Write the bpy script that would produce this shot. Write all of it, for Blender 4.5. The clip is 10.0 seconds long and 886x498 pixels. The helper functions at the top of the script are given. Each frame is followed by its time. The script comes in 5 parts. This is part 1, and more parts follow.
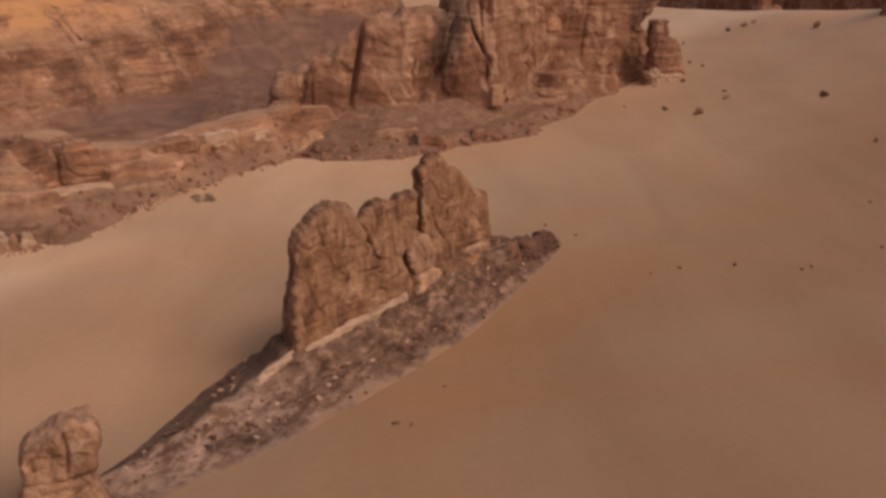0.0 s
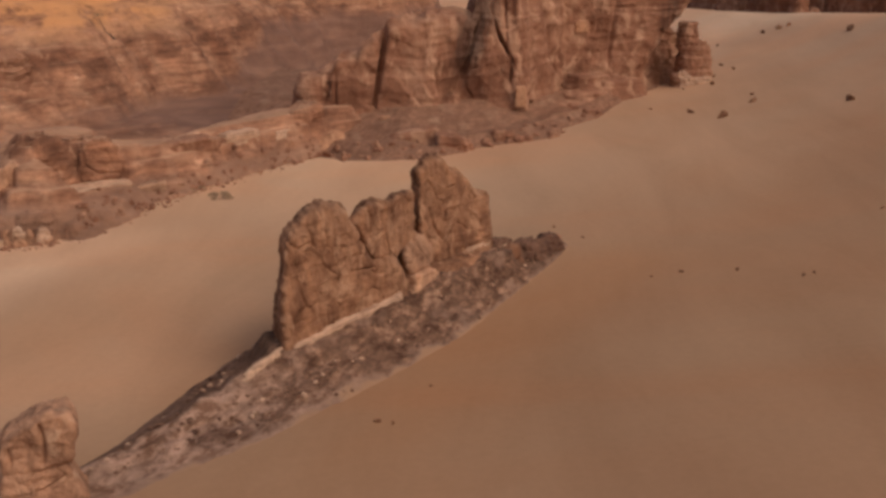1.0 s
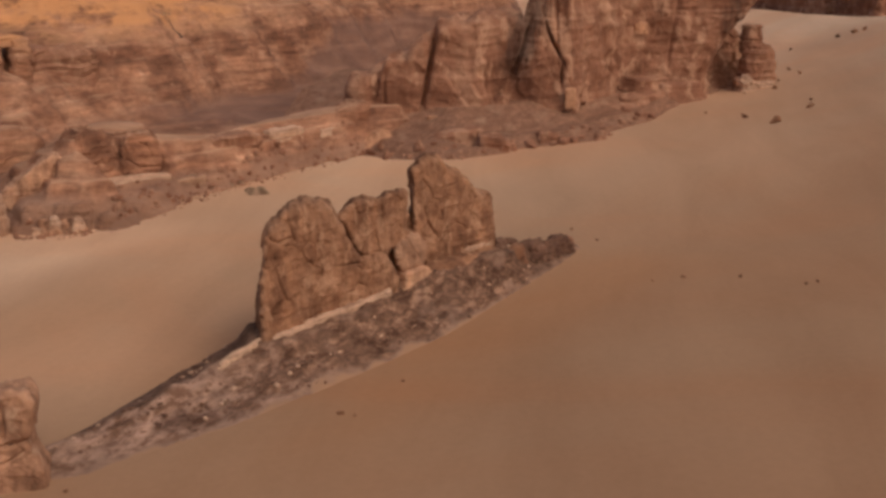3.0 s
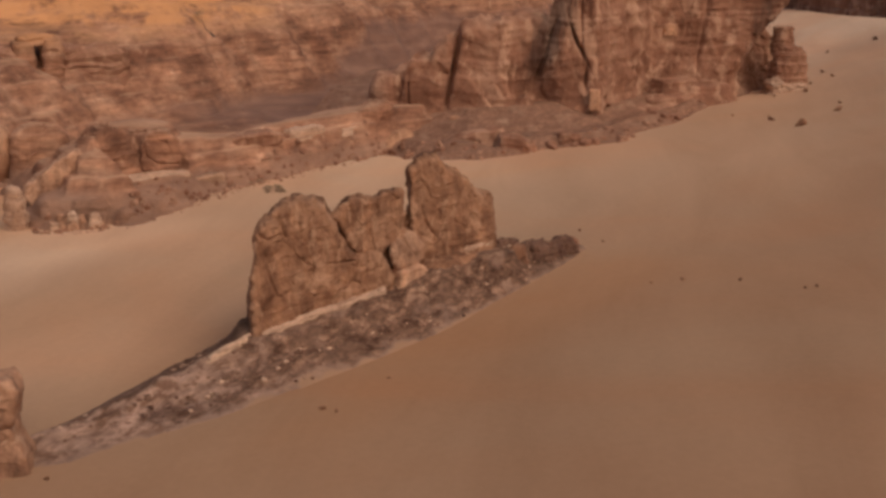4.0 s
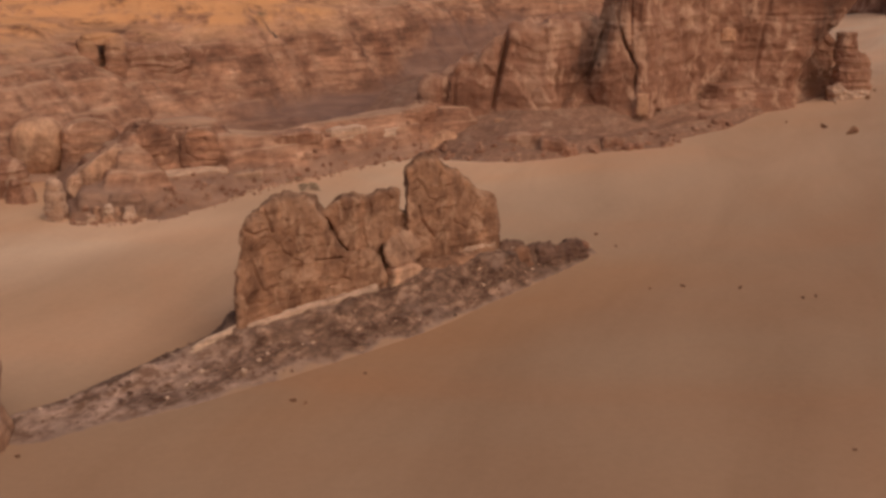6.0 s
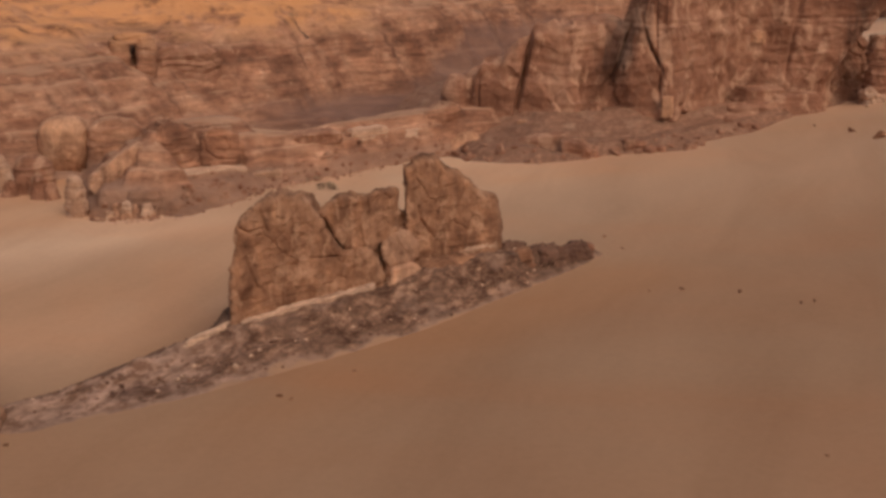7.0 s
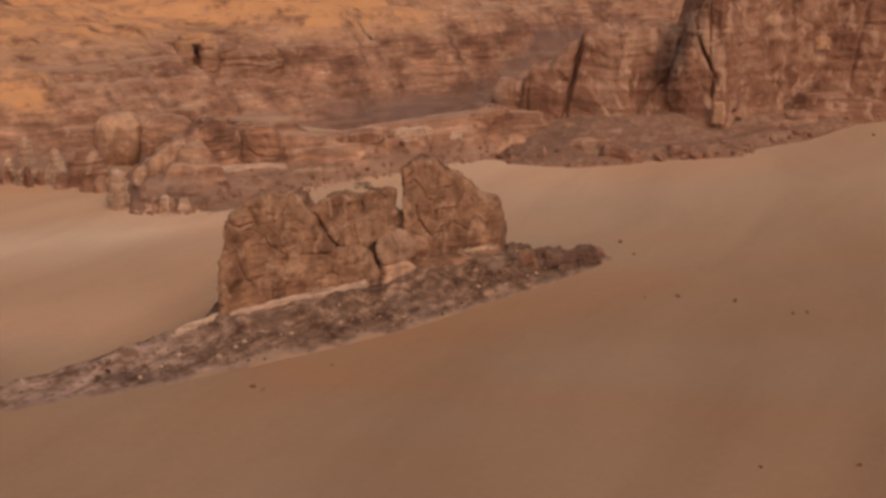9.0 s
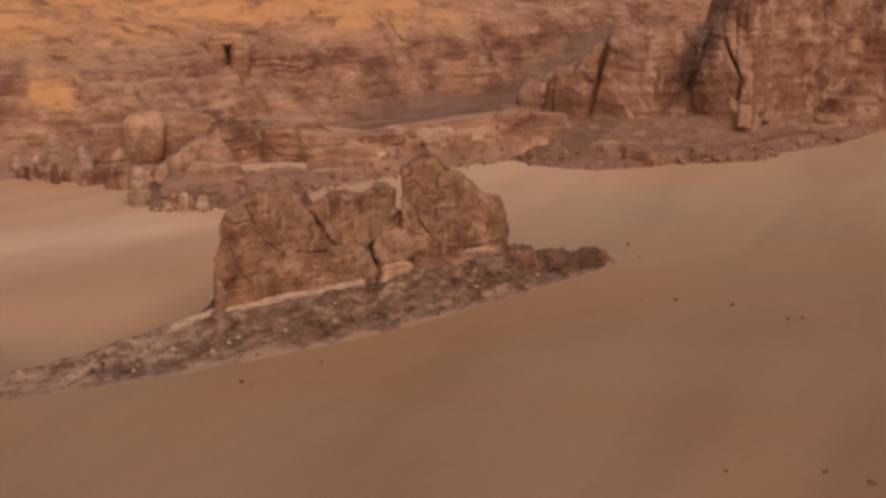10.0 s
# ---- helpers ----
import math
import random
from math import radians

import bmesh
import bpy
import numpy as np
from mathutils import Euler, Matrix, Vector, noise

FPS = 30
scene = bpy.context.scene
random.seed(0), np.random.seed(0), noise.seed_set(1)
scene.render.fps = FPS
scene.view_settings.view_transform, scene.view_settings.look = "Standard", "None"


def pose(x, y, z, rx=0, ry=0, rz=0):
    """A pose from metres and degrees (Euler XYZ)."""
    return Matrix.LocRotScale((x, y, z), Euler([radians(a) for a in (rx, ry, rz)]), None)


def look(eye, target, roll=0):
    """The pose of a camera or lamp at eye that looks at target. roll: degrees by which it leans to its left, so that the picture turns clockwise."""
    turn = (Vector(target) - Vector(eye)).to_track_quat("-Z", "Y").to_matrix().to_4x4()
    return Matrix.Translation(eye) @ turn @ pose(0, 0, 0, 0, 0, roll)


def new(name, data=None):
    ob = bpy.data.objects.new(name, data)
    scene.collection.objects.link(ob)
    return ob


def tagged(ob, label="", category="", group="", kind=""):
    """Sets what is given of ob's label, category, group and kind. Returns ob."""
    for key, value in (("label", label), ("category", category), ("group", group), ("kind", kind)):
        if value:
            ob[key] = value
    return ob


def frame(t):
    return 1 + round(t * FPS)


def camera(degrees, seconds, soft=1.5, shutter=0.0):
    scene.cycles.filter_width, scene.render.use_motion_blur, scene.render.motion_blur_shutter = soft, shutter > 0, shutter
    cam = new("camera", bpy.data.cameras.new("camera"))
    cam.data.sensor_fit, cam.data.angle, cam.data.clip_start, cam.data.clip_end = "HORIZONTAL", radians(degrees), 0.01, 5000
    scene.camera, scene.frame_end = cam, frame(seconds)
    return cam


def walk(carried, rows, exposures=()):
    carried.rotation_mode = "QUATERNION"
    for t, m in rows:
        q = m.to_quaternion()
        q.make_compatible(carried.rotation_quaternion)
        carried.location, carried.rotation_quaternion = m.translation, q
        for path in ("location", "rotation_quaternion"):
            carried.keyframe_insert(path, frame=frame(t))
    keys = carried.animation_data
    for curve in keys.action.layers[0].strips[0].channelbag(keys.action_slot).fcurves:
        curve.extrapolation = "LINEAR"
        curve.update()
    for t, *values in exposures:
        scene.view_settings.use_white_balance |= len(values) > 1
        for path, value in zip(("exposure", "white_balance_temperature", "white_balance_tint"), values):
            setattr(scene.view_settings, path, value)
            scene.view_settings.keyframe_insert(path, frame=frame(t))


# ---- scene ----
# An arc flown past a lone sandstone fin on a low scree ridge, in a sandy desert valley among cliffs.
cam = camera(43.4, 10.0, soft=3.3)
METRES, EYE, TILT, LEAN, TURN = 60.0, 40.0, -16.0, 0.0, 0.0
ROWS = [
    (0.0, 0.0, 0.0, 0.0, 0.0, 0.0, -0.0),
    (0.5, 0.0461, -0.0047, 0.0001, 1.25, 0.02, -0.39),
    (1.0, 0.0922, -0.0092, 0.0002, 2.5, 0.01, -0.78),
    (1.5, 0.1436, -0.0126, -0.0, 3.89, 0.01, -1.18),
    (2.0, 0.1915, -0.0138, 0.0001, 5.18, -0.01, -1.57),
    (2.5, 0.2411, -0.0152, 0.0011, 6.51, -0.06, -1.95),
    (4.0, 0.3919, -0.0129, 0.004, 10.48, -0.2, -3.05),
    (4.5, 0.4406, -0.0098, 0.0061, 11.77, -0.26, -3.45),
    (5.0, 0.4867, -0.0064, 0.0084, 13.0, -0.33, -3.81),
    (5.5, 0.5349, -0.0005, 0.0105, 14.3, -0.38, -4.18),
    (7.0, 0.6804, 0.0236, 0.0182, 18.25, -0.58, -5.22),
    (7.5, 0.7292, 0.0336, 0.0218, 19.57, -0.69, -5.62),
    (8.0, 0.7793, 0.0444, 0.0263, 20.93, -0.79, -5.98),
    (8.5, 0.8338, 0.0585, 0.0312, 22.42, -0.9, -6.37),
    (9.0, 0.884, 0.0737, 0.0365, 23.8, -1.04, -6.76),
    (9.5, 0.9336, 0.0905, 0.0412, 25.18, -1.17, -7.09),
    (10.0, 0.9833, 0.1073, 0.0473, 26.58, -1.31, -7.46),
]
walk(cam, [(t, pose(0, 0, EYE, TILT, LEAN, TURN) @ pose(METRES * x, METRES * y, METRES * z, 90 + pitch, roll, yaw)) for t, x, y, z, yaw, pitch, roll in ROWS],
     exposures=[(0.0, -0.44, 6430, 12), (10.0, -0.44, 6430, 12)])

# ---- light: hazy low sun from the right, pale sky ----
SUN_WAY = Vector((0.55, -0.50, 0.84)).normalized()
world = bpy.data.worlds.new("world")
scene.world = world
world.use_nodes = True
wn = world.node_tree.nodes
sky = wn.new("ShaderNodeTexSky")
sky.sky_type, sky.sun_disc = "NISHITA", False
sky.sun_elevation = math.asin(SUN_WAY.z)
sky.sun_rotation = math.atan2(SUN_WAY.x, SUN_WAY.y)
sky.dust_density, sky.air_density = 6.0, 1.0
wn["Background"].inputs["Strength"].default_value = 0.14
world.node_tree.links.new(sky.outputs[0], wn["Background"].inputs["Color"])
sun_data = bpy.data.lights.new("sun", "SUN")
sun_data.energy, sun_data.angle, sun_data.color = 0.82, radians(60), (1.0, 0.87, 0.72)
sun = new("sun", sun_data)
sun.matrix_world = look(SUN_WAY * 300, (0, 0, 0))


# ---- noise ----
def hash3(ix, iy, iz, seed):
    h = (ix.astype(np.int64) * 374761393 + iy.astype(np.int64) * 668265263 + iz.astype(np.int64) * 2147483647 + seed * 974711) & 0xFFFFFFFF
    h = ((h ^ (h >> 13)) * 1274126177) & 0xFFFFFFFF
    h = ((h ^ (h >> 16)) * 2246822519) & 0xFFFFFFFF
    return ((h ^ (h >> 15)) & 0xFFFFFF) / float(0x1000000)


def vnoise(p, seed=0):
    """Smooth value noise, -1 to 1, of points in the rows of p."""
    f = np.floor(p)
    w = p - f
    w = w * w * w * (w * (w * 6 - 15) + 10)
    i = f.astype(np.int64)
    out = 0.0
    for dx in (0, 1):
        wx = w[:, 0] if dx else 1 - w[:, 0]
        for dy in (0, 1):
            wy = w[:, 1] if dy else 1 - w[:, 1]
            for dz in (0, 1):
                wz = w[:, 2] if dz else 1 - w[:, 2]
                out = out + wx * wy * wz * hash3(i[:, 0] + dx, i[:, 1] + dy, i[:, 2] + dz, seed)
    return out * 2 - 1


def fbm(p, octaves=4, seed=0, gain=0.5):
    total, amp, out = 0.0, 1.0, 0.0
    for k in range(octaves):
        out = out + amp * vnoise(p * 2.03 ** k + 17.3 * k, seed + k)
        total += amp
        amp *= gain
    return out / total


def facets(p, seed=0):
    """Cells of broken rock: distance to the nearest cell border (about 0 to 1), a random number for each cell,
    and the height of each cell's own slanting face (about -0.5 to 0.5)."""
    f = np.floor(p).astype(np.int64)
    near = np.full(len(p), 9.0)
    second = near.copy()
    pick, tilt = np.zeros(len(p)), np.zeros(len(p))
    for dx in (-1, 0, 1):
        for dy in (-1, 0, 1):
            for dz in (-1, 0, 1):
                c = f + (dx, dy, dz)
                h = [hash3(c[:, 0], c[:, 1], c[:, 2], seed + k) for k in range(1, 8)]
                off = p - (np.stack(h[:3], 1) * 0.8 + 0.1 + c)
                d = np.abs(off).sum(1) * 0.45 + np.linalg.norm(off, axis=1) * 0.55
                closer = d < near
                second = np.where(closer, near, np.minimum(second, d))
                pick = np.where(closer, h[6], pick)
                tilt = np.where(closer, (off * (np.stack(h[3:6], 1) - 0.5)).sum(1), tilt)
                near = np.where(closer, d, near)
    return second - near, pick, tilt


def smooth(a, b, x):
    t = np.clip((np.asarray(x, float) - a) / (b - a), 0, 1)
    return t * t * (3 - 2 * t)


# ---- the plan: ridge axis, ground ----
MID, ALONG, ASIDE = np.array([-4.0, 110.0]), np.array([0.54, 0.842]), np.array([0.842, -0.54])


def ridge_xy(s, n):
    """From metres along the ridge and metres out of its front face to the plan."""
    return MID[0] + ALONG[0] * s + ASIDE[0] * n, MID[1] + ALONG[1] * s + ASIDE[1] * n


def ground_z(x, y):
    x, y = np.asarray(x, float), np.asarray(y, float)
    crest = 98.0 - 0.12 * (np.clip(y, 150, 520) - 277.0)
    up = crest - 5.0 * np.logaddexp(0, (crest - x) / 5.0)
    ramp = 8.0 * np.log1p(np.exp((up + 12.0) / 8.0))
    z = -1.0 + 0.085 * ramp + 0.005 * np.clip(up - 45, 0, 60) ** 2
    z = z - 14.0 * smooth(0, 45, x - crest)
    z = z + 0.9 * smooth(150, 190, y) * smooth(20, -10, x)
    p = np.stack([x / 34, y / 46, 0 * x], -1).reshape(-1, 3)
    z = z + (0.35 * vnoise(p, 5) + 0.12 * vnoise(p * 2.7, 6)).reshape(x.shape) * smooth(600, 250, np.hypot(x, y - 100))
    far = np.hypot(x, y - 150)
    return z + 6.0 * smooth(350, 900, far) * (vnoise(np.stack([x / 240, y / 240, 0 * x], -1).reshape(-1, 3), 8).reshape(x.shape))


# ---- mesh helpers ----
def mesh_of(name, verts, faces, material, flat=False):
    """A mesh from arrays of points and of equal-sided faces."""
    verts, faces = np.ascontiguousarray(verts, np.float32), np.ascontiguousarray(faces, np.int32)
    me = bpy.data.meshes.new(name)
    me.vertices.add(len(verts))
    me.vertices.foreach_set("co", verts.ravel())
    me.loops.add(faces.size)
    me.loops.foreach_set("vertex_index", faces.ravel())
    me.polygons.add(len(faces))
    me.polygons.foreach_set("loop_start", np.arange(0, faces.size, faces.shape[1], dtype=np.int32))
    me.polygons.foreach_set("use_smooth", np.full(len(faces), not flat))
    me.materials.append(material)
    me.update(calc_edges=True)
    me.validate()
    return me


def part(name, me, parent, label=""):
    ob = new(name, me)
    ob.parent = parent
    return tagged(ob, label)


def thing(name, place, label, category, group="", kind=""):
    ob = new(name)
    ob.location = place
    ob.empty_display_size = 0.5
    return tagged(ob, label, category, group, kind)


def sheet(nx, ny):
    """Faces of a grid of ny rows of nx points."""
    i = np.arange(nx * ny).reshape(ny, nx)
    return np.stack([i[:-1, :-1], i[:-1, 1:], i[1:, 1:], i[1:, :-1]], -1).reshape(-1, 4)


# ---- materials ----
def nodes_of(name):
    m = bpy.data.materials.new(name)
    m.use_nodes = True
    return m, m.node_tree.nodes, m.node_tree.links


def ramp(nodes, links, source, stops):
    r = nodes.new("ShaderNodeValToRGB")
    while len(r.color_ramp.elements) < len(stops):
        r.color_ramp.elements.new(0.5)
    for e, (at, c) in zip(r.color_ramp.elements, stops):
        e.position, e.color = at, (*c, 1) if len(c) == 3 else c
    links.new(source, r.inputs["Fac"])
    return r.outputs["Color"]


def texture(nodes, links, where, size, detail=4.0, rough=0.55, stretch=(1, 1, 1), bend=0.0):
    mp = nodes.new("ShaderNodeMapping")
    mp.inputs["Scale"].default_value = [k / size for k in stretch]
    links.new(where, mp.inputs["Vector"])
    t = nodes.new("ShaderNodeTexNoise")
    t.inputs["Scale"].default_value, t.inputs["Detail"].default_value, t.inputs["Roughness"].default_value = 1.0, detail, rough
    t.inputs["Distortion"].default_value = bend
    links.new(mp.outputs[0], t.inputs["Vector"])
    return t.outputs["Fac"]


def mix(nodes, links, how, fac, a, b):
    m = nodes.new("ShaderNodeMix")
    m.data_type, m.blend_type = "RGBA", how
    m.clamp_factor = True
    for sock, v in ((m.inputs[0], fac), (m.inputs[6], a), (m.inputs[7], b)):
        if isinstance(v, (int, float)):
            sock.default_value = v
        elif isinstance(v, tuple):
            sock.default_value = (*v, 1)
        else:
            links.new(v, sock)
    return m.outputs[2]


def bump(nodes, links, bsdf, heights):
    """heights: (socket, strength, metres) from coarse to fine."""
    last = None
    for h, strength, dist in heights:
        b = nodes.new("ShaderNodeBump")
        b.inputs["Strength"].default_value, b.inputs["Distance"].default_value = strength, dist
        links.new(h, b.inputs["Height"])
        if last:
            links.new(last, b.inputs["Normal"])
        last = b.outputs[0]
    links.new(last, bsdf.inputs["Normal"])


def rock_material(name, dark, body, pale, streak=0.5, band=1.6, pits=0.5, bedded=0.75, blotch=0.0, scars=0.60, flecks=0.0, fleck_size=1.5, dark_clefts=()):
    """Layered sandstone: beds along z, dark varnish running down, pale scars, grain."""
    m, nd, ln = nodes_of(name)
    bsdf = nd["Principled BSDF"]
    bsdf.inputs["Roughness"].default_value = 0.92
    bsdf.inputs["Specular IOR Level"].default_value = 0.15
    where = nd.new("ShaderNodeNewGeometry").outputs["Position"]
    big = texture(nd, ln, where, 9.0, 5, 0.6)
    col = ramp(nd, ln, big, [(0.38, dark), (0.5, body), (0.68, tuple(0.5 * (a + b) for a, b in zip(body, pale)))])
    beds = texture(nd, ln, where, band, 3, 0.6, (0.06, 0.06, 1.0), 0.4)
    if blotch:
        spots = texture(nd, ln, where, 2.6, 6, 0.65, (1, 1, 0.8), 0.5)
        col = mix(nd, ln, "MULTIPLY", blotch, col, ramp(nd, ln, spots, [(0.40, (0.52, 0.46, 0.43)), (0.47, (0.90, 0.88, 0.87)), (0.54, (1.05, 1.05, 1.05)), (0.62, (1.42, 1.4, 1.34))]))
    col = mix(nd, ln, "MULTIPLY", bedded, col, ramp(nd, ln, beds, [(0.33, (0.62, 0.56, 0.53)), (0.5, (1, 1, 1)), (0.66, (1.22, 1.2, 1.16))]))
    run = texture(nd, ln, where, 1.3, 4, 0.6, (1, 1, 0.16))
    col = mix(nd, ln, "MULTIPLY", streak, col, ramp(nd, ln, run, [(0.36, (0.42, 0.38, 0.37)), (0.52, (1, 1, 1)), (0.72, (1.25, 1.2, 1.15))]))
    scar = texture(nd, ln, where, 3.4, 5, 0.65, (1, 1, 0.7))
    fac = ramp(nd, ln, scar, [(scars, (0, 0, 0)), (scars + 0.07, (1, 1, 1))])
    col = mix(nd, ln, "MIX", mix(nd, ln, "MULTIPLY", 1.0, fac, (0.55, 0.55, 0.55)), col, pale)
    if flecks:
        drip = texture(nd, ln, where, fleck_size, 4, 0.55, (1, 1, 0.5), 0.3)
        col = mix(nd, ln, "MIX", mix(nd, ln, "MULTIPLY", 1.0, ramp(nd, ln, drip, [(0.565, (0, 0, 0)), (0.62, (1, 1, 1))]), (flecks,) * 3), col, tuple(1.12 * c for c in pale))
    for x, y, shear, wide, low in dark_clefts:  # darker grey bands with ragged edges running down the clefts
        flatter = nd.new("ShaderNodeVectorMath")
        flatter.operation = "MULTIPLY_ADD"
        parts = nd.new("ShaderNodeSeparateXYZ")
        ln.new(where, parts.inputs[0])
        slip = nd.new("ShaderNodeCombineXYZ")
        for k in range(3):
            ln.new(parts.outputs[2], slip.inputs[k])
        ln.new(slip.outputs[0], flatter.inputs[0])
        flatter.inputs[1].default_value = (-shear, 0, -1)
        ln.new(where, flatter.inputs[2])
        away = nd.new("ShaderNodeVectorMath")
        away.operation = "DISTANCE"
        away.inputs[1].default_value = (x, y, 0)
        ln.new(flatter.outputs[0], away.inputs[0])
        ragged = nd.new("ShaderNodeMath")
        ragged.operation = "MULTIPLY_ADD"
        ln.new(run, ragged.inputs[0])
        ragged.inputs[1].default_value = 6.0
        ln.new(away.outputs["Value"], ragged.inputs[2])
        cleft_dark = nd.new("ShaderNodeMapRange")
        for key, v in (("From Min", wide + 5.0), ("From Max", wide + 1.8)):
            cleft_dark.inputs[key].default_value = v
        ln.new(ragged.outputs[0], cleft_dark.inputs["Value"])
        ends = nd.new("ShaderNodeMapRange")
        for key, v in (("From Min", low), ("From Max", low + 7.0)):
            ends.inputs[key].default_value = v
        ln.new(parts.outputs[2], ends.inputs["Value"])
        both = nd.new("ShaderNodeMath")
        both.operation = "MULTIPLY"
        ln.new(cleft_dark.outputs[0], both.inputs[0])
        ln.new(ends.outputs[0], both.inputs[1])
        col = mix(nd, ln, "MIX", both.outputs[0], col, mix(nd, ln, "MULTIPLY", 1.0, col, (0.40, 0.43, 0.48)))
    grain = texture(nd, ln, where, 0.55, 6, 0.7)
    col = mix(nd, ln, "MULTIPLY", pits, col, ramp(nd, ln, grain, [(0.34, (0.45, 0.42, 0.4)), (0.5, (1, 1, 1)), (0.7, (1.25, 1.22, 1.2))]))
    ln.new(col, bsdf.inputs["Base Color"])
    bump(nd, ln, bsdf, [(beds, 0.4, 0.5), (scar, 0.5, 0.6), (grain, 0.45, 0.25)])
    return m


def bench_material(name, dark, body, pale, dust, orange):
    """Layered rock whose flat benches carry dust, and orange sand high up, brightened as if sunlit; dark shale and the
    butte's painted shade at its north end.
    """
    m = rock_material(name, dark, body, pale, 0.1, 1.5, 0.25, 0.4, 0.25)
    nd, ln = m.node_tree.nodes, m.node_tree.links
    bsdf = nd["Principled BSDF"]
    col = bsdf.inputs["Base Color"].links[0].from_socket
    geo = nd.new("ShaderNodeNewGeometry")
    where = geo.outputs["Position"]
    level = nd.new("ShaderNodeSeparateXYZ")
    ln.new(where, level.inputs[0])

    def ranged(source, a, b, lo=0.0, hi=1.0):
        r = nd.new("ShaderNodeMapRange")
        for key, v in (("From Min", a), ("From Max", b), ("To Min", lo), ("To Max", hi)):
            r.inputs[key].default_value = v
        ln.new(source, r.inputs["Value"])
        return r.outputs[0]

    def sums(how, a, b):
        n = nd.new("ShaderNodeMath")
        n.operation = how
        for k, v in enumerate((a, b)):
            if isinstance(v, float):
                n.inputs[k].default_value = v
            else:
                ln.new(v, n.inputs[k])
        return n.outputs[0]
    # shale on the low floor; the butte's shade painted up the far north slope
    limit = ranged(level.outputs[1], 284.0, 312.0, 2.6, 15.0)
    above = sums("SUBTRACT", level.outputs[2], limit)
    above = sums("ADD", above, sums("MULTIPLY", sums("SUBTRACT", texture(nd, ln, where, 12.0, 5, 0.65), 0.5), 9.0))
    shale_shade = sums("MULTIPLY", ranged(above, 1.6, -1.4), ranged(level.outputs[1], 221.0, 232.0))
    veil = texture(nd, ln, where, 8.0, 5, 0.6, (0.5, 0.5, 2.0), 0.4)
    dull = ramp(nd, ln, veil, [(0.36, (0.160, 0.083, 0.057)), (0.5, (0.205, 0.107, 0.073)), (0.64, (0.26, 0.140, 0.093))])
    most = mix(nd, ln, "MULTIPLY", 1.0, shale_shade, (0.85, 0.85, 0.85))
    patch = texture(nd, ln, where, 15.0, 5, 0.6, (1, 1, 2.5))
    col = mix(nd, ln, "MULTIPLY", 0.75, col, ramp(nd, ln, patch, [(0.38, (0.72, 0.63, 0.60)), (0.5, (0.98, 0.95, 0.93)), (0.64, (1.2, 1.14, 1.09))]))
    lens = texture(nd, ln, where, 5.0, 6, 0.65, (0.8, 0.8, 5.0), 0.25)
    col = mix(nd, ln, "MULTIPLY", 0.62, col, ramp(nd, ln, lens, [(0.36, (0.50, 0.42, 0.39)), (0.47, (0.9, 0.87, 0.85)), (0.56, (1.1, 1.08, 1.06)), (0.65, (1.6, 1.58, 1.53))]))
    col = mix(nd, ln, "MIX", most, col, dull)
    # a skirt of dull brown grit on the low slopes
    foot = sums("ADD", level.outputs[2], sums("MULTIPLY", sums("SUBTRACT", patch, 0.5), 6.0))
    skirt = sums("MULTIPLY", ranged(foot, 3.4, 1.6, 0.0, 0.75), ranged(level.outputs[1], 222.0, 214.0))
    col = mix(nd, ln, "MIX", skirt, col, ramp(nd, ln, veil, [(0.36, (0.225, 0.120, 0.074)), (0.5, (0.285, 0.154, 0.096)), (0.64, (0.345, 0.195, 0.124))]))
    split = nd.new("ShaderNodeSeparateXYZ")
    ln.new(geo.outputs["Normal"], split.inputs[0])
    flat = nd.new("ShaderNodeMapRange")
    for key, v in (("From Min", 0.84), ("From Max", 0.96), ("To Max", 0.38)):
        flat.inputs[key].default_value = v
    ln.new(split.outputs[2], flat.inputs["Value"])
    spot = nd.new("ShaderNodeSeparateXYZ")
    ln.new(where, spot.inputs[0])
    # orange sand high up, its colour brightened to stand for direct sun
    high = nd.new("ShaderNodeMapRange")
    for key, v in (("From Min", 15.2), ("From Max", 20.6)):
        high.inputs[key].default_value = v
    ln.new(spot.outputs[2], high.inputs["Value"])
    sandy = sums("MULTIPLY", high.outputs[0], ranged(spot.outputs[1], 298.0, 268.0, 0.12, 1.0))
    spill = nd.new("ShaderNodeVectorMath")  # a spill of orange sand on the south end, sunlight painted into its colour
    spill.operation = "DISTANCE"
    spill.inputs[1].default_value = (-103.0, 160.0, 15.0)
    ln.new(where, spill.inputs[0])
    ragged_edge = sums("ADD", spill.outputs["Value"], sums("MULTIPLY", texture(nd, ln, where, 6.0, 5, 0.65), 12.0))
    sandy = sums("MAXIMUM", sandy, ranged(ragged_edge, 16.0, 10.5))
    cover = mix(nd, ln, "MIX", sandy, dust, orange)
    warm = nd.new("ShaderNodeMath")
    warm.operation = "MAXIMUM"
    ln.new(flat.outputs[0], warm.inputs[0])
    thin = nd.new("ShaderNodeMath")
    thin.operation = "MULTIPLY"
    ln.new(sandy, thin.inputs[0])
    ln.new(ramp(nd, ln, texture(nd, ln, where, 9.0, 6, 0.7, (1, 1, 1.6)), [(0.41, (0.06, 0.06, 0.06)), (0.53, (0.85, 0.85, 0.85))]), thin.inputs[1])
    ln.new(thin.outputs[0], warm.inputs[1])
    bare = nd.new("ShaderNodeMath")
    bare.operation = "MULTIPLY"
    ln.new(warm.outputs[0], bare.inputs[0])
    inv = nd.new("ShaderNodeMath")
    inv.operation = "MULTIPLY_ADD"
    ln.new(shale_shade, inv.inputs[0])
    inv.inputs[1].default_value, inv.inputs[2].default_value = -0.92, 1.0
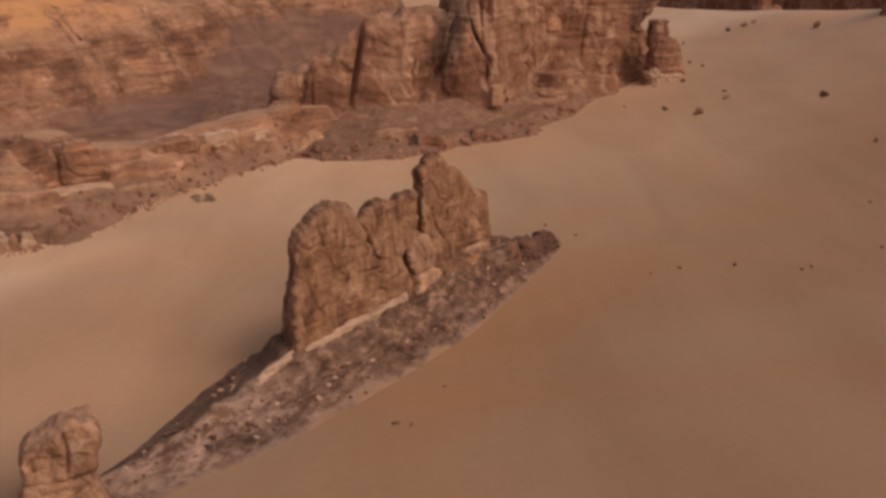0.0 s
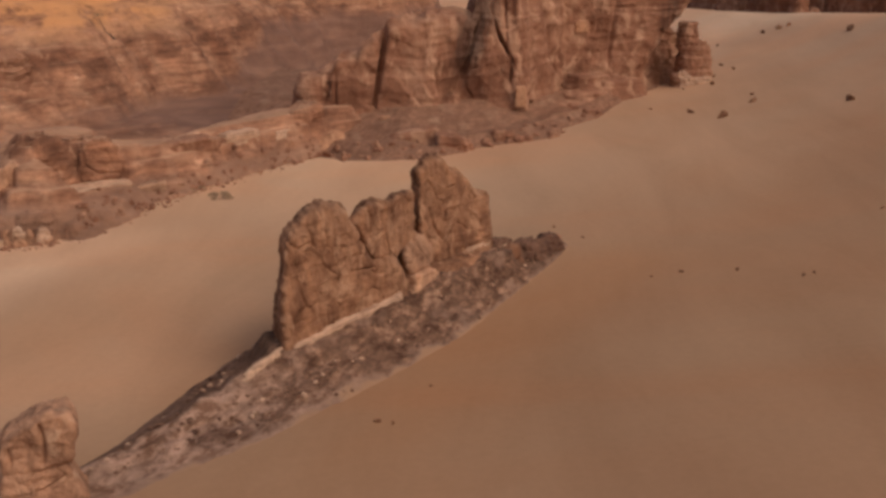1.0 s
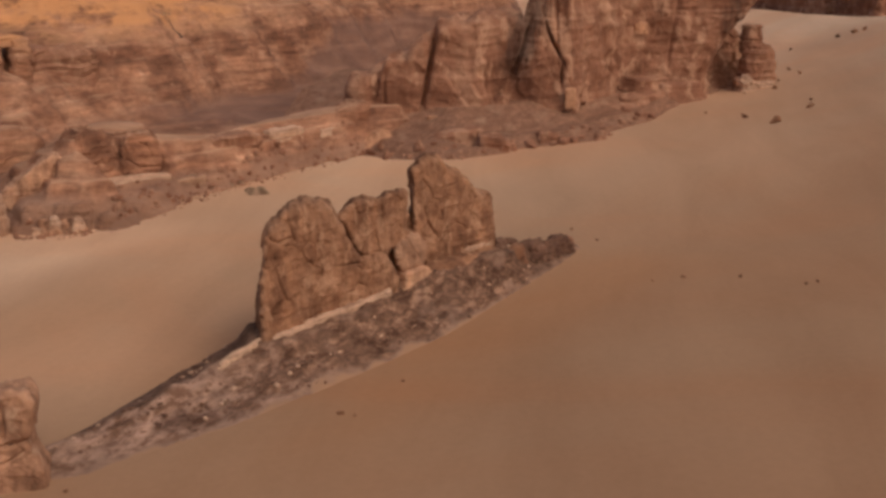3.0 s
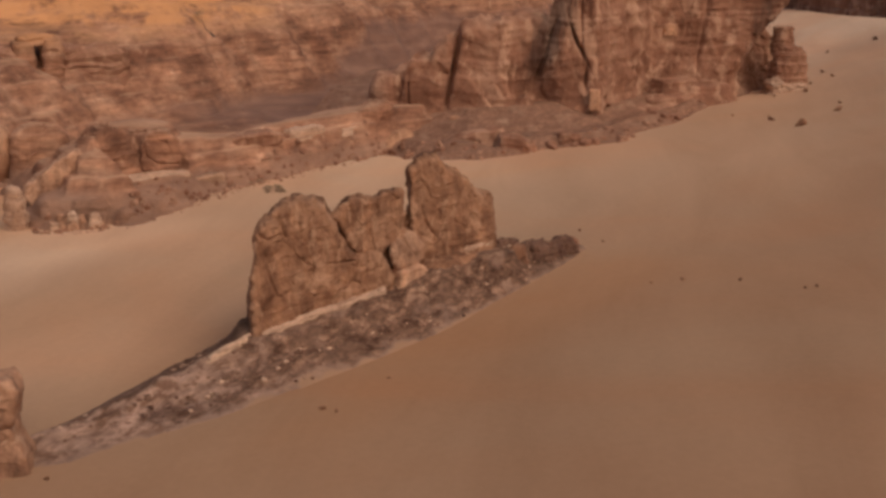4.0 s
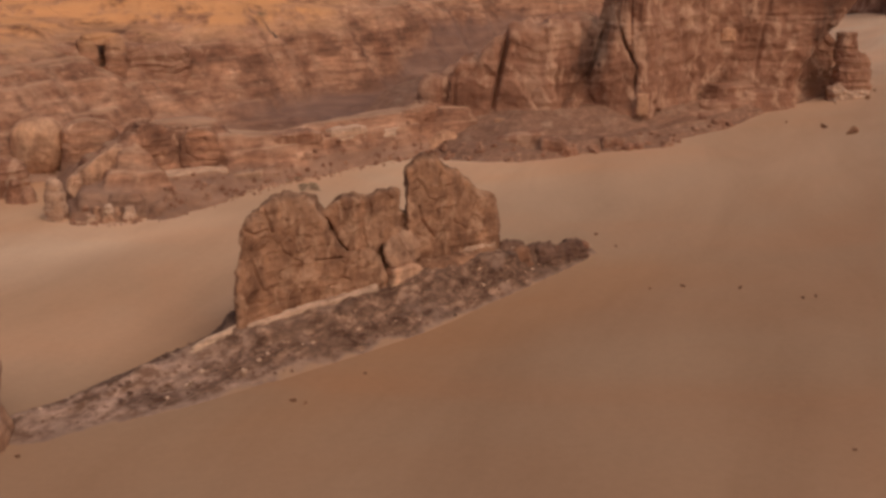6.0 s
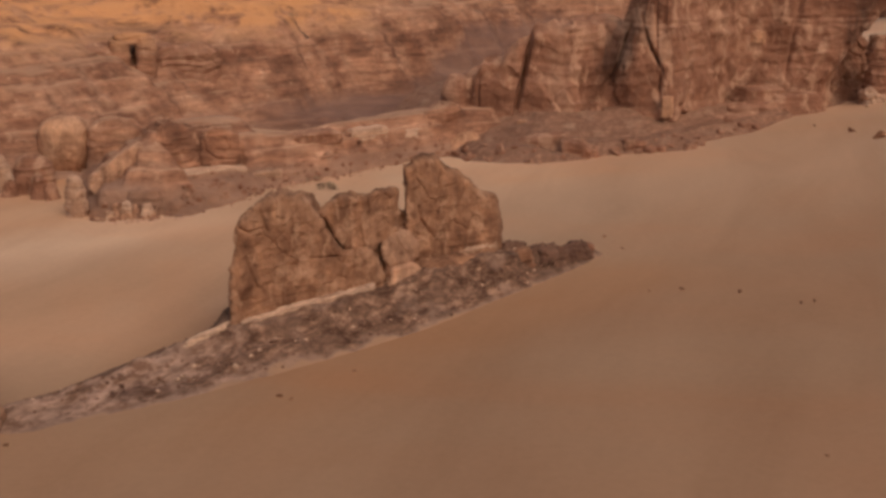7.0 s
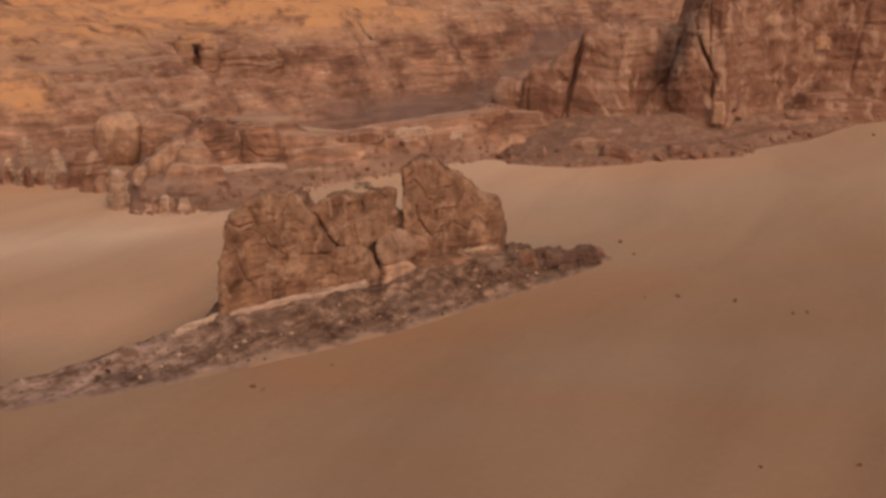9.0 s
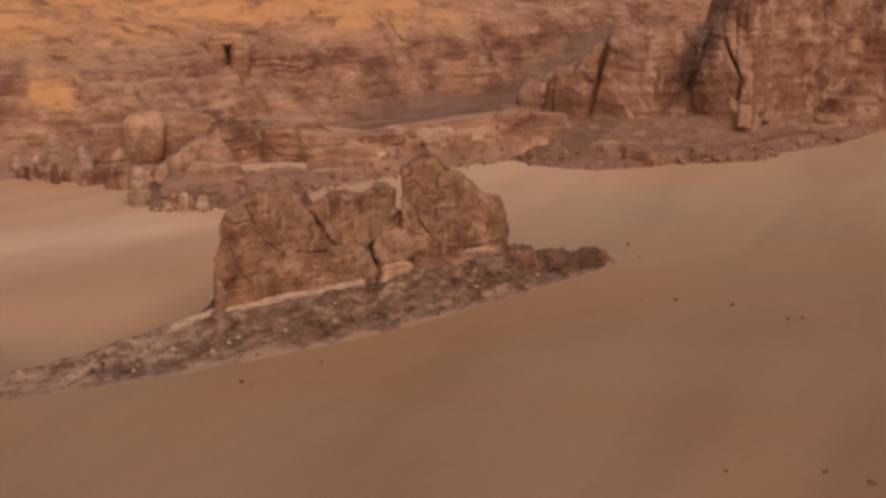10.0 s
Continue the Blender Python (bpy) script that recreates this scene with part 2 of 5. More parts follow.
    ln.new(inv.outputs[0], bare.inputs[1])
    dusty = nd.new("ShaderNodeMapRange")
    for key, v in (("From Min", 2.4), ("From Max", 4.2)):
        dusty.inputs[key].default_value = v
    ln.new(spot.outputs[2], dusty.inputs["Value"])
    laid = nd.new("ShaderNodeMath")
    laid.operation = "MULTIPLY"
    ln.new(bare.outputs[0], laid.inputs[0])
    ln.new(dusty.outputs[0], laid.inputs[1])
    col = mix(nd, ln, "MIX", laid.outputs[0], col, cover)
    ln.new(col, bsdf.inputs["Base Color"])
    return m


def sand_material():
    m, nd, ln = nodes_of("sand")
    bsdf = nd["Principled BSDF"]
    bsdf.inputs["Roughness"].default_value = 0.95
    bsdf.inputs["Specular IOR Level"].default_value = 0.1
    where = nd.new("ShaderNodeNewGeometry").outputs["Position"]
    big = texture(nd, ln, where, 60.0, 4, 0.55, (0.75, 0.55, 1), 0.6)
    col = ramp(nd, ln, big, [(0.32, (0.402, 0.220, 0.124)), (0.5, (0.437, 0.257, 0.153)), (0.68, (0.472, 0.302, 0.190))])
    # paler wash along the valley floor, redder sand on the near dune
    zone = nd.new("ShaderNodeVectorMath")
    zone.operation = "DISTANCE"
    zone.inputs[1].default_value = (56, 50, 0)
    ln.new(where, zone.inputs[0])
    # near sand also darkened for vignette and grazing light, far sand lightened as haze
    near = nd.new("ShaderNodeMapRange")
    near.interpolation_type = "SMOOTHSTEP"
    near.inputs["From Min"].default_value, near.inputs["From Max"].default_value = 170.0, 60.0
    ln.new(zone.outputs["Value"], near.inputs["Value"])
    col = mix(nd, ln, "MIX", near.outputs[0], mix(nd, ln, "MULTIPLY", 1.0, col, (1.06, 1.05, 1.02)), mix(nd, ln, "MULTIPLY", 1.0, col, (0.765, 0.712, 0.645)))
    wash = nd.new("ShaderNodeVectorMath")
    wash.operation = "DISTANCE"
    wash.inputs[1].default_value = (-62, 126, 0)
    ln.new(where, wash.inputs[0])
    blur = nd.new("ShaderNodeMath")
    blur.operation = "MULTIPLY_ADD"
    ln.new(texture(nd, ln, where, 22.0, 4, 0.55, (1, 0.5, 1)), blur.inputs[0])
    blur.inputs[1].default_value = 40.0
    strip = nd.new("ShaderNodeVectorMath")
    strip.operation = "DISTANCE"
    strip.inputs[1].default_value = (-32, 180, 0)
    ln.new(where, strip.inputs[0])
    least = nd.new("ShaderNodeMath")
    least.operation = "SMOOTH_MIN"
    least.inputs[2].default_value = 20.0
    ln.new(wash.outputs["Value"], least.inputs[0])
    shrink = nd.new("ShaderNodeMath")
    shrink.operation = "MULTIPLY"
    shrink.inputs[1].default_value = 1.35
    ln.new(strip.outputs["Value"], shrink.inputs[0])
    ln.new(shrink.outputs[0], least.inputs[1])
    ln.new(least.outputs[0], blur.inputs[2])
    pale = nd.new("ShaderNodeMapRange")
    pale.interpolation_type = "SMOOTHSTEP"
    pale.inputs["From Min"].default_value, pale.inputs["From Max"].default_value = 80.0, 46.0
    ln.new(blur.outputs[0], pale.inputs["Value"])
    col = mix(nd, ln, "MIX", pale.outputs[0], col, mix(nd, ln, "MULTIPLY", 1.0, col, (1.17, 1.17, 1.165)))
    # haze painted in: the far dune grows paler and bluer with distance
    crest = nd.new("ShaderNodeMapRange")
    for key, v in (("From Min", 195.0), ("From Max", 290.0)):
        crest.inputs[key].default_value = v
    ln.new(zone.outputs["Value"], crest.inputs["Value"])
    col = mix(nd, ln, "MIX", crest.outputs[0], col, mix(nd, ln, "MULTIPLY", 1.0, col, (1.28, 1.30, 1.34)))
    streaks = texture(nd, ln, where, 13.0, 5, 0.6, (1.0, 0.22, 1), 0.5)
    col = mix(nd, ln, "MULTIPLY", 0.7, col, ramp(nd, ln, streaks, [(0.3, (0.86, 0.84, 0.82)), (0.5, (1, 1, 1)), (0.7, (1.1, 1.1, 1.1))]))
    for key, tone in (("rust", (1.03, 0.945, 0.86)), ("silt", (1.19, 1.23, 1.28))):  # iron-red drifts and pale silt, with their own outlines
        zone_at = nd.new("ShaderNodeAttribute")
        zone_at.attribute_name = key
        col = mix(nd, ln, "MIX", zone_at.outputs["Fac"], col, mix(nd, ln, "MULTIPLY", 1.0, col, tone))
    hue = texture(nd, ln, where, 38.0, 4, 0.55, (0.5, 1.0, 1), 0.8)
    col = mix(nd, ln, "MULTIPLY", 0.8, col, ramp(nd, ln, hue, [(0.34, (1.05, 0.965, 0.91)), (0.5, (1, 1, 1)), (0.66, (0.96, 1.0, 1.03))]))
    fine = texture(nd, ln, where, 0.8, 6, 0.7)
    col = mix(nd, ln, "MULTIPLY", 0.25, col, ramp(nd, ln, fine, [(0.3, (0.8, 0.8, 0.8)), (0.7, (1.15, 1.15, 1.15))]))
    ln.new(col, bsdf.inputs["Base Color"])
    bump(nd, ln, bsdf, [(streaks, 0.25, 0.6), (fine, 0.25, 0.08)])
    return m


def scree_material(name, low, high, sand, dune, mottled=False):
    m, nd, ln = nodes_of(name)
    bsdf = nd["Principled BSDF"]
    bsdf.inputs["Roughness"].default_value = 0.95
    bsdf.inputs["Specular IOR Level"].default_value = 0.1
    spin = nd.new("ShaderNodeVectorRotate")
    spin.rotation_type = "Z_AXIS"
    spin.inputs["Angle"].default_value = -math.atan2(ALONG[1], ALONG[0])
    ln.new(nd.new("ShaderNodeNewGeometry").outputs["Position"], spin.inputs["Vector"])
    where = spin.outputs[0]
    stones = texture(nd, ln, where, 0.8, 7, 0.8, (0.6, 1, 1))
    col = ramp(nd, ln, stones, [(0.43, low), (0.5, tuple(0.42 * (a + b) for a, b in zip(low, high))), (0.57, high)])
    if mottled:  # bleached grit with dark stones towards the low end
        split = nd.new("ShaderNodeSeparateXYZ")
        ln.new(where, split.inputs[0])
        lowend = nd.new("ShaderNodeMapRange")
        for key, v in (("From Min", 78.0), ("From Max", 66.0), ("To Max", 0.85)):
            lowend.inputs[key].default_value = v
        ln.new(split.outputs[0], lowend.inputs["Value"])
        spots = texture(nd, ln, where, 1.25, 7, 0.75, (0.6, 1, 1), 0.4)
        grit = ramp(nd, ln, spots, [(0.43, tuple(1.1 * c for c in low)), (0.475, (0.23, 0.132, 0.087)), (0.58, (0.36, 0.218, 0.152))])
        col = mix(nd, ln, "MIX", lowend.outputs[0], col, grit)
    drift = texture(nd, ln, where, 4.5, 5, 0.65)
    patch = texture(nd, ln, where, 2.5, 6, 0.72, (0.5, 1, 1.2), 0.5)
    col = mix(nd, ln, "MULTIPLY", 0.85 if mottled else 0.28, col, ramp(nd, ln, patch, [(0.41, (0.46, 0.40, 0.37)), (0.48, (0.92, 0.89, 0.87)), (0.52, (1.1, 1.08, 1.06)), (0.60, (1.45, 1.43, 1.42))]))
    col = mix(nd, ln, "MIX", ramp(nd, ln, drift, [(0.54, (0, 0, 0)), (0.68, (0.6, 0.6, 0.6))]), col, sand)
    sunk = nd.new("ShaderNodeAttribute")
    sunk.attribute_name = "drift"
    coat = nd.new("ShaderNodeAttribute")  # desert varnish on the older stones, and shade painted on the back slope
    coat.attribute_name = "varnish_shade"
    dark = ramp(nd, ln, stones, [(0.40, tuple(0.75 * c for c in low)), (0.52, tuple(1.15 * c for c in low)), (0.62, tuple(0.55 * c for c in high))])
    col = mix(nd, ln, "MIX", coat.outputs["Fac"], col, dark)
    col = mix(nd, ln, "MIX", sunk.outputs["Fac"], col, sand)
    col = mix(nd, ln, "MIX", ramp(nd, ln, sunk.outputs["Fac"], [(0.55, (0, 0, 0)), (1.0, (1, 1, 1))]), col, dune)  # blown over with dune sand at the foot
    ln.new(col, bsdf.inputs["Base Color"])
    bump(nd, ln, bsdf, [(drift, 0.5, 0.6), (stones, 0.6, 0.25)])
    return m


ROCK = rock_material("red_sandstone", (0.205, 0.090, 0.050), (0.278, 0.126, 0.072), (0.45, 0.25, 0.152), 0.15, 2.4, 0.18, 0.25, 0.18, 0.56, 0.6, 4.0, [(-4.9, 228.3, 0.30, 3.2, 8.0), (44.5, 267.5, 0.1, 2.0, 2.0)])
FIN = rock_material("brown_sandstone", (0.208, 0.098, 0.052), (0.284, 0.138, 0.074), (0.43, 0.238, 0.138), 0.38, 1.4, 0.2, 0.3, 0.65, 0.58, 0.5)
LIGHT = rock_material("paler_brown_sandstone", (0.25, 0.132, 0.078), (0.34, 0.182, 0.107), (0.44, 0.26, 0.16), 0.3, 1.4, 0.3, 0.2, 0.7)
PALE = rock_material("pale_bed", (0.36, 0.20, 0.12), (0.50, 0.305, 0.195), (0.58, 0.39, 0.265), 0.25, 0.5, 0.4)
MASSIF = bench_material("bench_sandstone", (0.208, 0.100, 0.059), (0.315, 0.154, 0.089), (0.51, 0.298, 0.185), (0.58, 0.335, 0.192), (0.60, 0.275, 0.112))

SMOOTH = rock_material("smooth_tan_sandstone", (0.37, 0.181, 0.097), (0.445, 0.226, 0.124), (0.51, 0.285, 0.165), 0.25, 2.0, 0.3, 0.3, 0.6, 0.58, 0.3)
TAN = rock_material("tan_sandstone", (0.27, 0.138, 0.079), (0.43, 0.226, 0.131), (0.56, 0.35, 0.22), 0.55, 1.6, 0.3, 0.1, 0.5)
DARK = rock_material("varnished_stone", (0.12, 0.06, 0.038), (0.185, 0.096, 0.06), (0.29, 0.165, 0.105), 0.4, 0.8)
BOULDER = rock_material("brown_boulder", (0.165, 0.074, 0.039), (0.235, 0.110, 0.058), (0.31, 0.17, 0.10), 0.3, 0.8)
SAND = sand_material()
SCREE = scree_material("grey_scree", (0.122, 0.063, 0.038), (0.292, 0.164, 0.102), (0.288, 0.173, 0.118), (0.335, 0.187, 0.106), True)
TALUS = scree_material("brown_talus", (0.218, 0.106, 0.063), (0.295, 0.150, 0.090), (0.37, 0.22, 0.138), (0.40, 0.232, 0.138))

# ---- ground: one sheet to the horizon ----
gx = np.unique(np.concatenate([np.linspace(-4500, -200, 26), np.arange(-200, 200, 1.25), np.linspace(200, 4500, 26)]))
gy = np.unique(np.concatenate([np.linspace(-4500, -40, 24), np.arange(-40, 420, 1.25), np.linspace(420, 4500, 28)]))
GX, GY = np.meshgrid(gx, gy)
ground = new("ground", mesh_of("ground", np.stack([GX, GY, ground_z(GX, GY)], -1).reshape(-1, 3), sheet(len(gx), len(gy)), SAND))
gs, gn = (GX - MID[0]) * ALONG[0] + (GY - MID[1]) * ALONG[1], (GX - MID[0]) * ASIDE[0] + (GY - MID[1]) * ASIDE[1]
mottle = fbm(np.stack([gs / 30, gn / 11, 0 * gs], -1).reshape(-1, 3), 4, 15).reshape(gs.shape)
rust = (np.exp(-((gn - 13 + 6 * mottle) / 8) ** 2) * smooth(-50, -20, gs) * smooth(45, 28, gs) + 0.6 * np.exp(-((gn + 40 - 0.35 * (gs - 62)) / 3.5) ** 2) * smooth(45, 58, gs) * smooth(85, 70, gs) + 0.7 * smooth(-62, -72, gn) * smooth(30, 5, gs)) * (0.85 + 0.6 * mottle)
silt = np.exp(-((gn + 54 + 5 * mottle + 0.10 * (gs + 8)) / 8.5) ** 2) * smooth(-58, -28, gs) * smooth(22, -2, gs) + 0.85 * np.exp(-((gn + 16 + 5 * mottle) / 9) ** 2) * smooth(-62, -42, gs) * smooth(16, -2, gs)
for key, value in (("rust", rust), ("silt", silt)):
    ground.data.attributes.new(key, "FLOAT", "POINT").data.foreach_set("value", np.clip(value, 0, 1).ravel().astype(np.float32))
tagged(ground, "smooth wind-blown tan desert sand sloping up to a dune", "sand", kind="structure")


# ---- rock blocks ----
def roughen(p, out, size, seed, crack=1.0, bed=1.0, lump=1.0, crag=1.0):
    """Move the points p along out: lumps, slanting faces of broken blocks, open joints, hard and soft beds, grain; size is the block size in metres."""
    big = fbm(p / (size * 1.9), 3, seed) * 0.20 * size * lump
    bent = p + np.stack([fbm(p / size, 3, seed + k) for k in (11, 12, 13)], 1) * size * 0.22
    border, pick, tilt = facets(bent / (size * np.array([1.2, 1.2, 1.5])), seed + 20)
    open_ = np.clip(vnoise(p / (size * 1.3), seed + 25) * 2.2 + 0.25, 0, 1)
    joint = ((pick - 0.5) * 0.13 + tilt * 0.42 - 0.13 * open_ * np.exp(-(border / 0.05) ** 2)) * size * crack
    border2, pick2, tilt2 = facets(bent / (size * np.array([0.45, 0.45, 0.34])), seed + 40)
    joint2 = ((pick2 - 0.5) * 0.075 + tilt2 * 0.17) * size * crack
    wob = fbm(p / (size * 2), 2, seed + 60) * size * 0.3
    zz = np.stack([0 * p[:, 0] + 3.1, 0 * p[:, 0], (p[:, 2] + wob) / (size * 0.33)], 1)
    beds = np.tanh(3.0 * vnoise(zz, seed + 61)) * 0.05 * size * bed + np.tanh(3.0 * vnoise(zz * 3.1, seed + 62)) * 0.032 * size * bed
    chips = (0.5 - np.abs(fbm(p / (size * np.array([0.42, 0.42, 0.5])), 4, seed + 70, 0.62)) * 2) * 0.10 * size * crag
    return p + out * (big + joint + joint2 + beds + chips)[:, None]


def block(name, centre, turn, a, b, base, top, material, parent, seed, size=3.0, power=3.2, taper=0.08, round_=0.25, step=0.2, waist=None, label="", crack=1.0, bed=1.0, lump=1.0, crag=1.0):
    """A weathered block of rock: a rounded plan of half-sizes a, b, from base to top, which is a height or a function of the
    place along the block (-1 to 1). taper: how much it narrows upwards; waist: a function of the height share that scales the plan."""
    cx, cy = centre
    na = int(min(420, max(24, 2.2 * (a + b) * 1.8 / step)))
    tall = (top if not callable(top) else float(np.max(top(np.linspace(-1, 1, 21))))) - base
    nz = int(min(260, max(8, tall / step)))
    nr = int(min(90, max(5, min(a, b) / step)))
    th = np.linspace(0, 2 * np.pi, na, endpoint=False)
    c, s_ = np.cos(th), np.sin(th)
    ux, uy = np.sign(c) * np.abs(c) ** (2 / power), np.sign(s_) * np.abs(s_) ** (2 / power)
    rows = []
    for k in range(nz):
        f = k / nz
        edge = 1 - round_ * np.clip((f - 0.72) / 0.28, 0, 1) ** 2.5
        w = (1 - taper * f) * edge * (waist(f) if waist else 1.0)
        rows.append((f, w, w))
    f_last, w_last, _ = rows[-1]
    for k in range(nr):
        q = 1 - (k + 1) / nr
        rows.append((f_last + (1 - f_last) * (1 - q ** 2.2), w_last * max(q, 0.004), w_last))
    f = np.array([r[0] for r in rows])[:, None]
    w = np.array([r[1] for r in rows])[:, None]
    lx, ly = ux[None, :] * w, uy[None, :] * w
    high = top(np.clip(lx, -1, 1)) if callable(top) else np.full(lx.shape, float(top))
    z = base + (high - base) * f
    ct, st = math.cos(radians(turn)), math.sin(radians(turn))
    X = cx + lx * a * ct - ly * b * st
    Y = cy + lx * a * st + ly * b * ct
    P = np.stack([X, Y, z], -1).reshape(-1, 3)
    ox, oy = ux[None, :] * b + 0 * lx, uy[None, :] * a + 0 * lx
    up = np.clip((f - 0.8) / 0.2, 0, 1) * 1.2 * max(a, b) + 0 * lx
    out = np.stack([ox * ct - oy * st, ox * st + oy * ct, up], -1).reshape(-1, 3)
    out /= np.linalg.norm(out, axis=1)[:, None] + 1e-9
    P = roughen(P, out, size, seed, crack, bed, lump, crag)
    o = parent.location if parent else Vector((0, 0, 0))
    P = P - np.array(o)
    n = len(rows)
    i = np.arange(n * na).reshape(n, na)
    j = np.roll(i, -1, 1)
    faces = np.stack([i[:-1], j[:-1], j[1:], i[1:]], -1).reshape(-1, 4)
    return part(name, mesh_of(name, P, faces, material), parent, label)


AXIS_TURN = math.degrees(math.atan2(ALONG[1], ALONG[0]))


def slope(*pairs):
    """A height along a block, from pairs of (place, height)."""
    xs, zs = [p[0] for p in pairs], [p[1] for p in pairs]
    return lambda x: np.interp(x, xs, zs)


# ---- the scree ridge ----
CREST_S = [-52, -46, -40, -36, -32, -27, -22.5, -18, -10, 0, 5, 15, 20, 26, 30, 34, 38]
CREST_Z = [-1.0, -0.6, 0.0, 0.1, 0.6, 1.5, 2.35, 3.2, 3.5, 3.7, 4.7, 4.7, 4.2, 3.2, 2.7, 1.6, 0.0]
FRONT_W = [3.0, 4.5, 6.2, 6.6, 7.0, 7.3, 7.4, 7.6, 7.6, 7.6, 7.0, 5.0, 4.2, 3.2, 2.4, 1.6, 1.0]
BACK_W = [1.6, 2.0, 2.6, 3.2, 4.4, 6.0, 7.6, 8.8, 9.4, 9.5, 9.0, 8.0, 7.0, 5.6, 4.4, 3.0, 2.0]


def ridge_z(s, n):
    x, y = ridge_xy(s, n)
    g = ground_z(x, y) - 0.25
    top = np.interp(s, CREST_S, CREST_Z)
    fw, bw = np.interp(s, CREST_S, FRONT_W), np.interp(s, CREST_S, BACK_W)
    flat_f, flat_b = 2.3 * smooth(-20, -16, s) * smooth(23, 17, s) + 0.2, -3.6 * smooth(-20, -16, s) * smooth(23, 17, s) - 0.3
    q = np.where(n > flat_f, (n - flat_f) / np.maximum(fw - flat_f, 0.5), np.where(n < flat_b, (flat_b - n) / np.maximum(bw + flat_b, 0.6), 0))
    q = np.clip(q, 0, 1.15)
    return g + np.maximum(top - g, 0.05) * np.clip(1 - q, -0.1, 1) ** 1.0 * (1 - 0.22 * np.sin(np.pi * np.clip(q, 0, 1)))


rs, rn = np.arange(-54, 44, 0.22), np.arange(-13, 13, 0.22)
RS, RN = np.meshgrid(rs, rn)
RX, RY = ridge_xy(RS, RN)
RZ = ridge_z(RS, RN)
p3 = np.stack([RX, RY, RZ], -1).reshape(-1, 3)
over = np.clip(RZ - ground_z(RX, RY), -0.3, 1.2).ravel() + 0.25
turned = np.stack([RS.ravel() / 2.2, RN.ravel(), p3[:, 2]], 1)
p3[:, 2] += (fbm(p3 / 3.0, 4, 31) * 0.4 + (0.4 - np.abs(fbm(turned / 1.7, 4, 33, 0.6)) * 1.6) * 0.42 + fbm(p3 / 0.6, 3, 32) * 0.15) * np.clip(over, 0, 1)
ridge_home = (float(MID[0]), float(MID[1]), 0.0)
scree_ridge = thing("scree_ridge", ridge_home, "long low ridge of grey-brown scree half buried in sand", "ridge")
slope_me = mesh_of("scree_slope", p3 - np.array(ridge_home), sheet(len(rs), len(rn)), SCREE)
buried = slope_me.attributes.new("drift", "FLOAT", "POINT")
buried.data.foreach_set("value", np.clip(1.0 - (p3[:, 2] - ground_z(p3[:, 0], p3[:, 1])) / (0.38 + 0.37 * smooth(-28, -14, RS.ravel())) + 1.2 * fbm(p3 / 2.5, 4, 35) - 0.9 * smooth(-0.3, -1.4, RN.ravel()) * smooth(-10, -18, RS.ravel()), 0, 1).astype(np.float32))
# back slope darkened to paint in its shade; patches and tip are varnish
coat = slope_me.attributes.new("varnish_shade", "FLOAT", "POINT")
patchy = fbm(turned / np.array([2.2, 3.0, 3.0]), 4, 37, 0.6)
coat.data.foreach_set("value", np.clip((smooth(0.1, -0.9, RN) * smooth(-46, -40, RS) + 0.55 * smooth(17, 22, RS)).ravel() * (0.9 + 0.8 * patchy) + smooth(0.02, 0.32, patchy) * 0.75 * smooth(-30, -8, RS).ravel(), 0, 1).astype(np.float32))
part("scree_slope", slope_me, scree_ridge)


def lump_mesh(name, seed, material, detail=2, flatness=0.7, crag=0.35):
    """An angular boulder about 1 m across, standing on its origin."""
    bm = bmesh.new()
    bmesh.ops.create_icosphere(bm, subdivisions=detail, radius=0.5)
    P = np.array([v.co for v in bm.verts])
    border, pick, tilt = facets(P * 1.9 + seed * 3.7, seed)
    P = P * (1 + crag * fbm(P * 1.7 + seed * 5.1, 3, seed) + ((pick - 0.5) * 0.7 + tilt * 1.6) * crag)[:, None]
    P *= np.array([1.0, 0.8, flatness])
    P[:, 2] = np.maximum(P[:, 2], -0.22 * flatness)
    P[:, 2] += 0.12 * flatness
    for v, q in zip(bm.verts, P):
        v.co = q
    me = bpy.data.meshes.new(name)
    bm.to_mesh(me)
    bm.free()
    me.materials.append(material)
    return me


def scatter(name, spots, sizes, material, parent, seed, kinds=6):
    """Many loose stones, joined into one mesh. spots: places; sizes: metres."""
    rng = np.random.default_rng(seed)
    V, Fc, start = [], [], 0
    shapes = []
    for k in range(kinds):
        me = lump_mesh("stone", seed + k, material, 1, 0.75, 0.45)
        v = np.zeros(len(me.vertices) * 3, np.float32)
        me.vertices.foreach_get("co", v)
        f = np.zeros(len(me.polygons) * 3, np.int32)
        me.polygons.foreach_get("vertices", f)
        shapes.append((v.reshape(-1, 3), f.reshape(-1, 3)))
        bpy.data.meshes.remove(me)
    for q, size in zip(spots, sizes):
        v, f = shapes[rng.integers(kinds)]
        a = rng.uniform(0, 2 * np.pi)
        R = np.array([[np.cos(a), -np.sin(a), 0], [np.sin(a), np.cos(a), 0], [0, 0, 1]])
        V.append((v * size * rng.uniform(0.7, 1.3, 3)) @ R.T + q)
        Fc.append(f + start)
        start += len(v)
    o = np.array(parent.location) if parent else 0
    return part(name, mesh_of(name, np.concatenate(V) - o, np.concatenate(Fc), material, True), parent)


# ---- the fin: blocks standing on the ridge ----
def fin_block(name, s0, s1, n0, n1, base, top, seed, label="", material=None, **kw):
    x, y = ridge_xy((s0 + s1) / 2, (n0 + n1) / 2)
    return block(name, (x, y), AXIS_TURN, (s1 - s0) / 2, abs(n1 - n0) / 2, base, top, material or FIN, fin, seed, label=label, **kw)


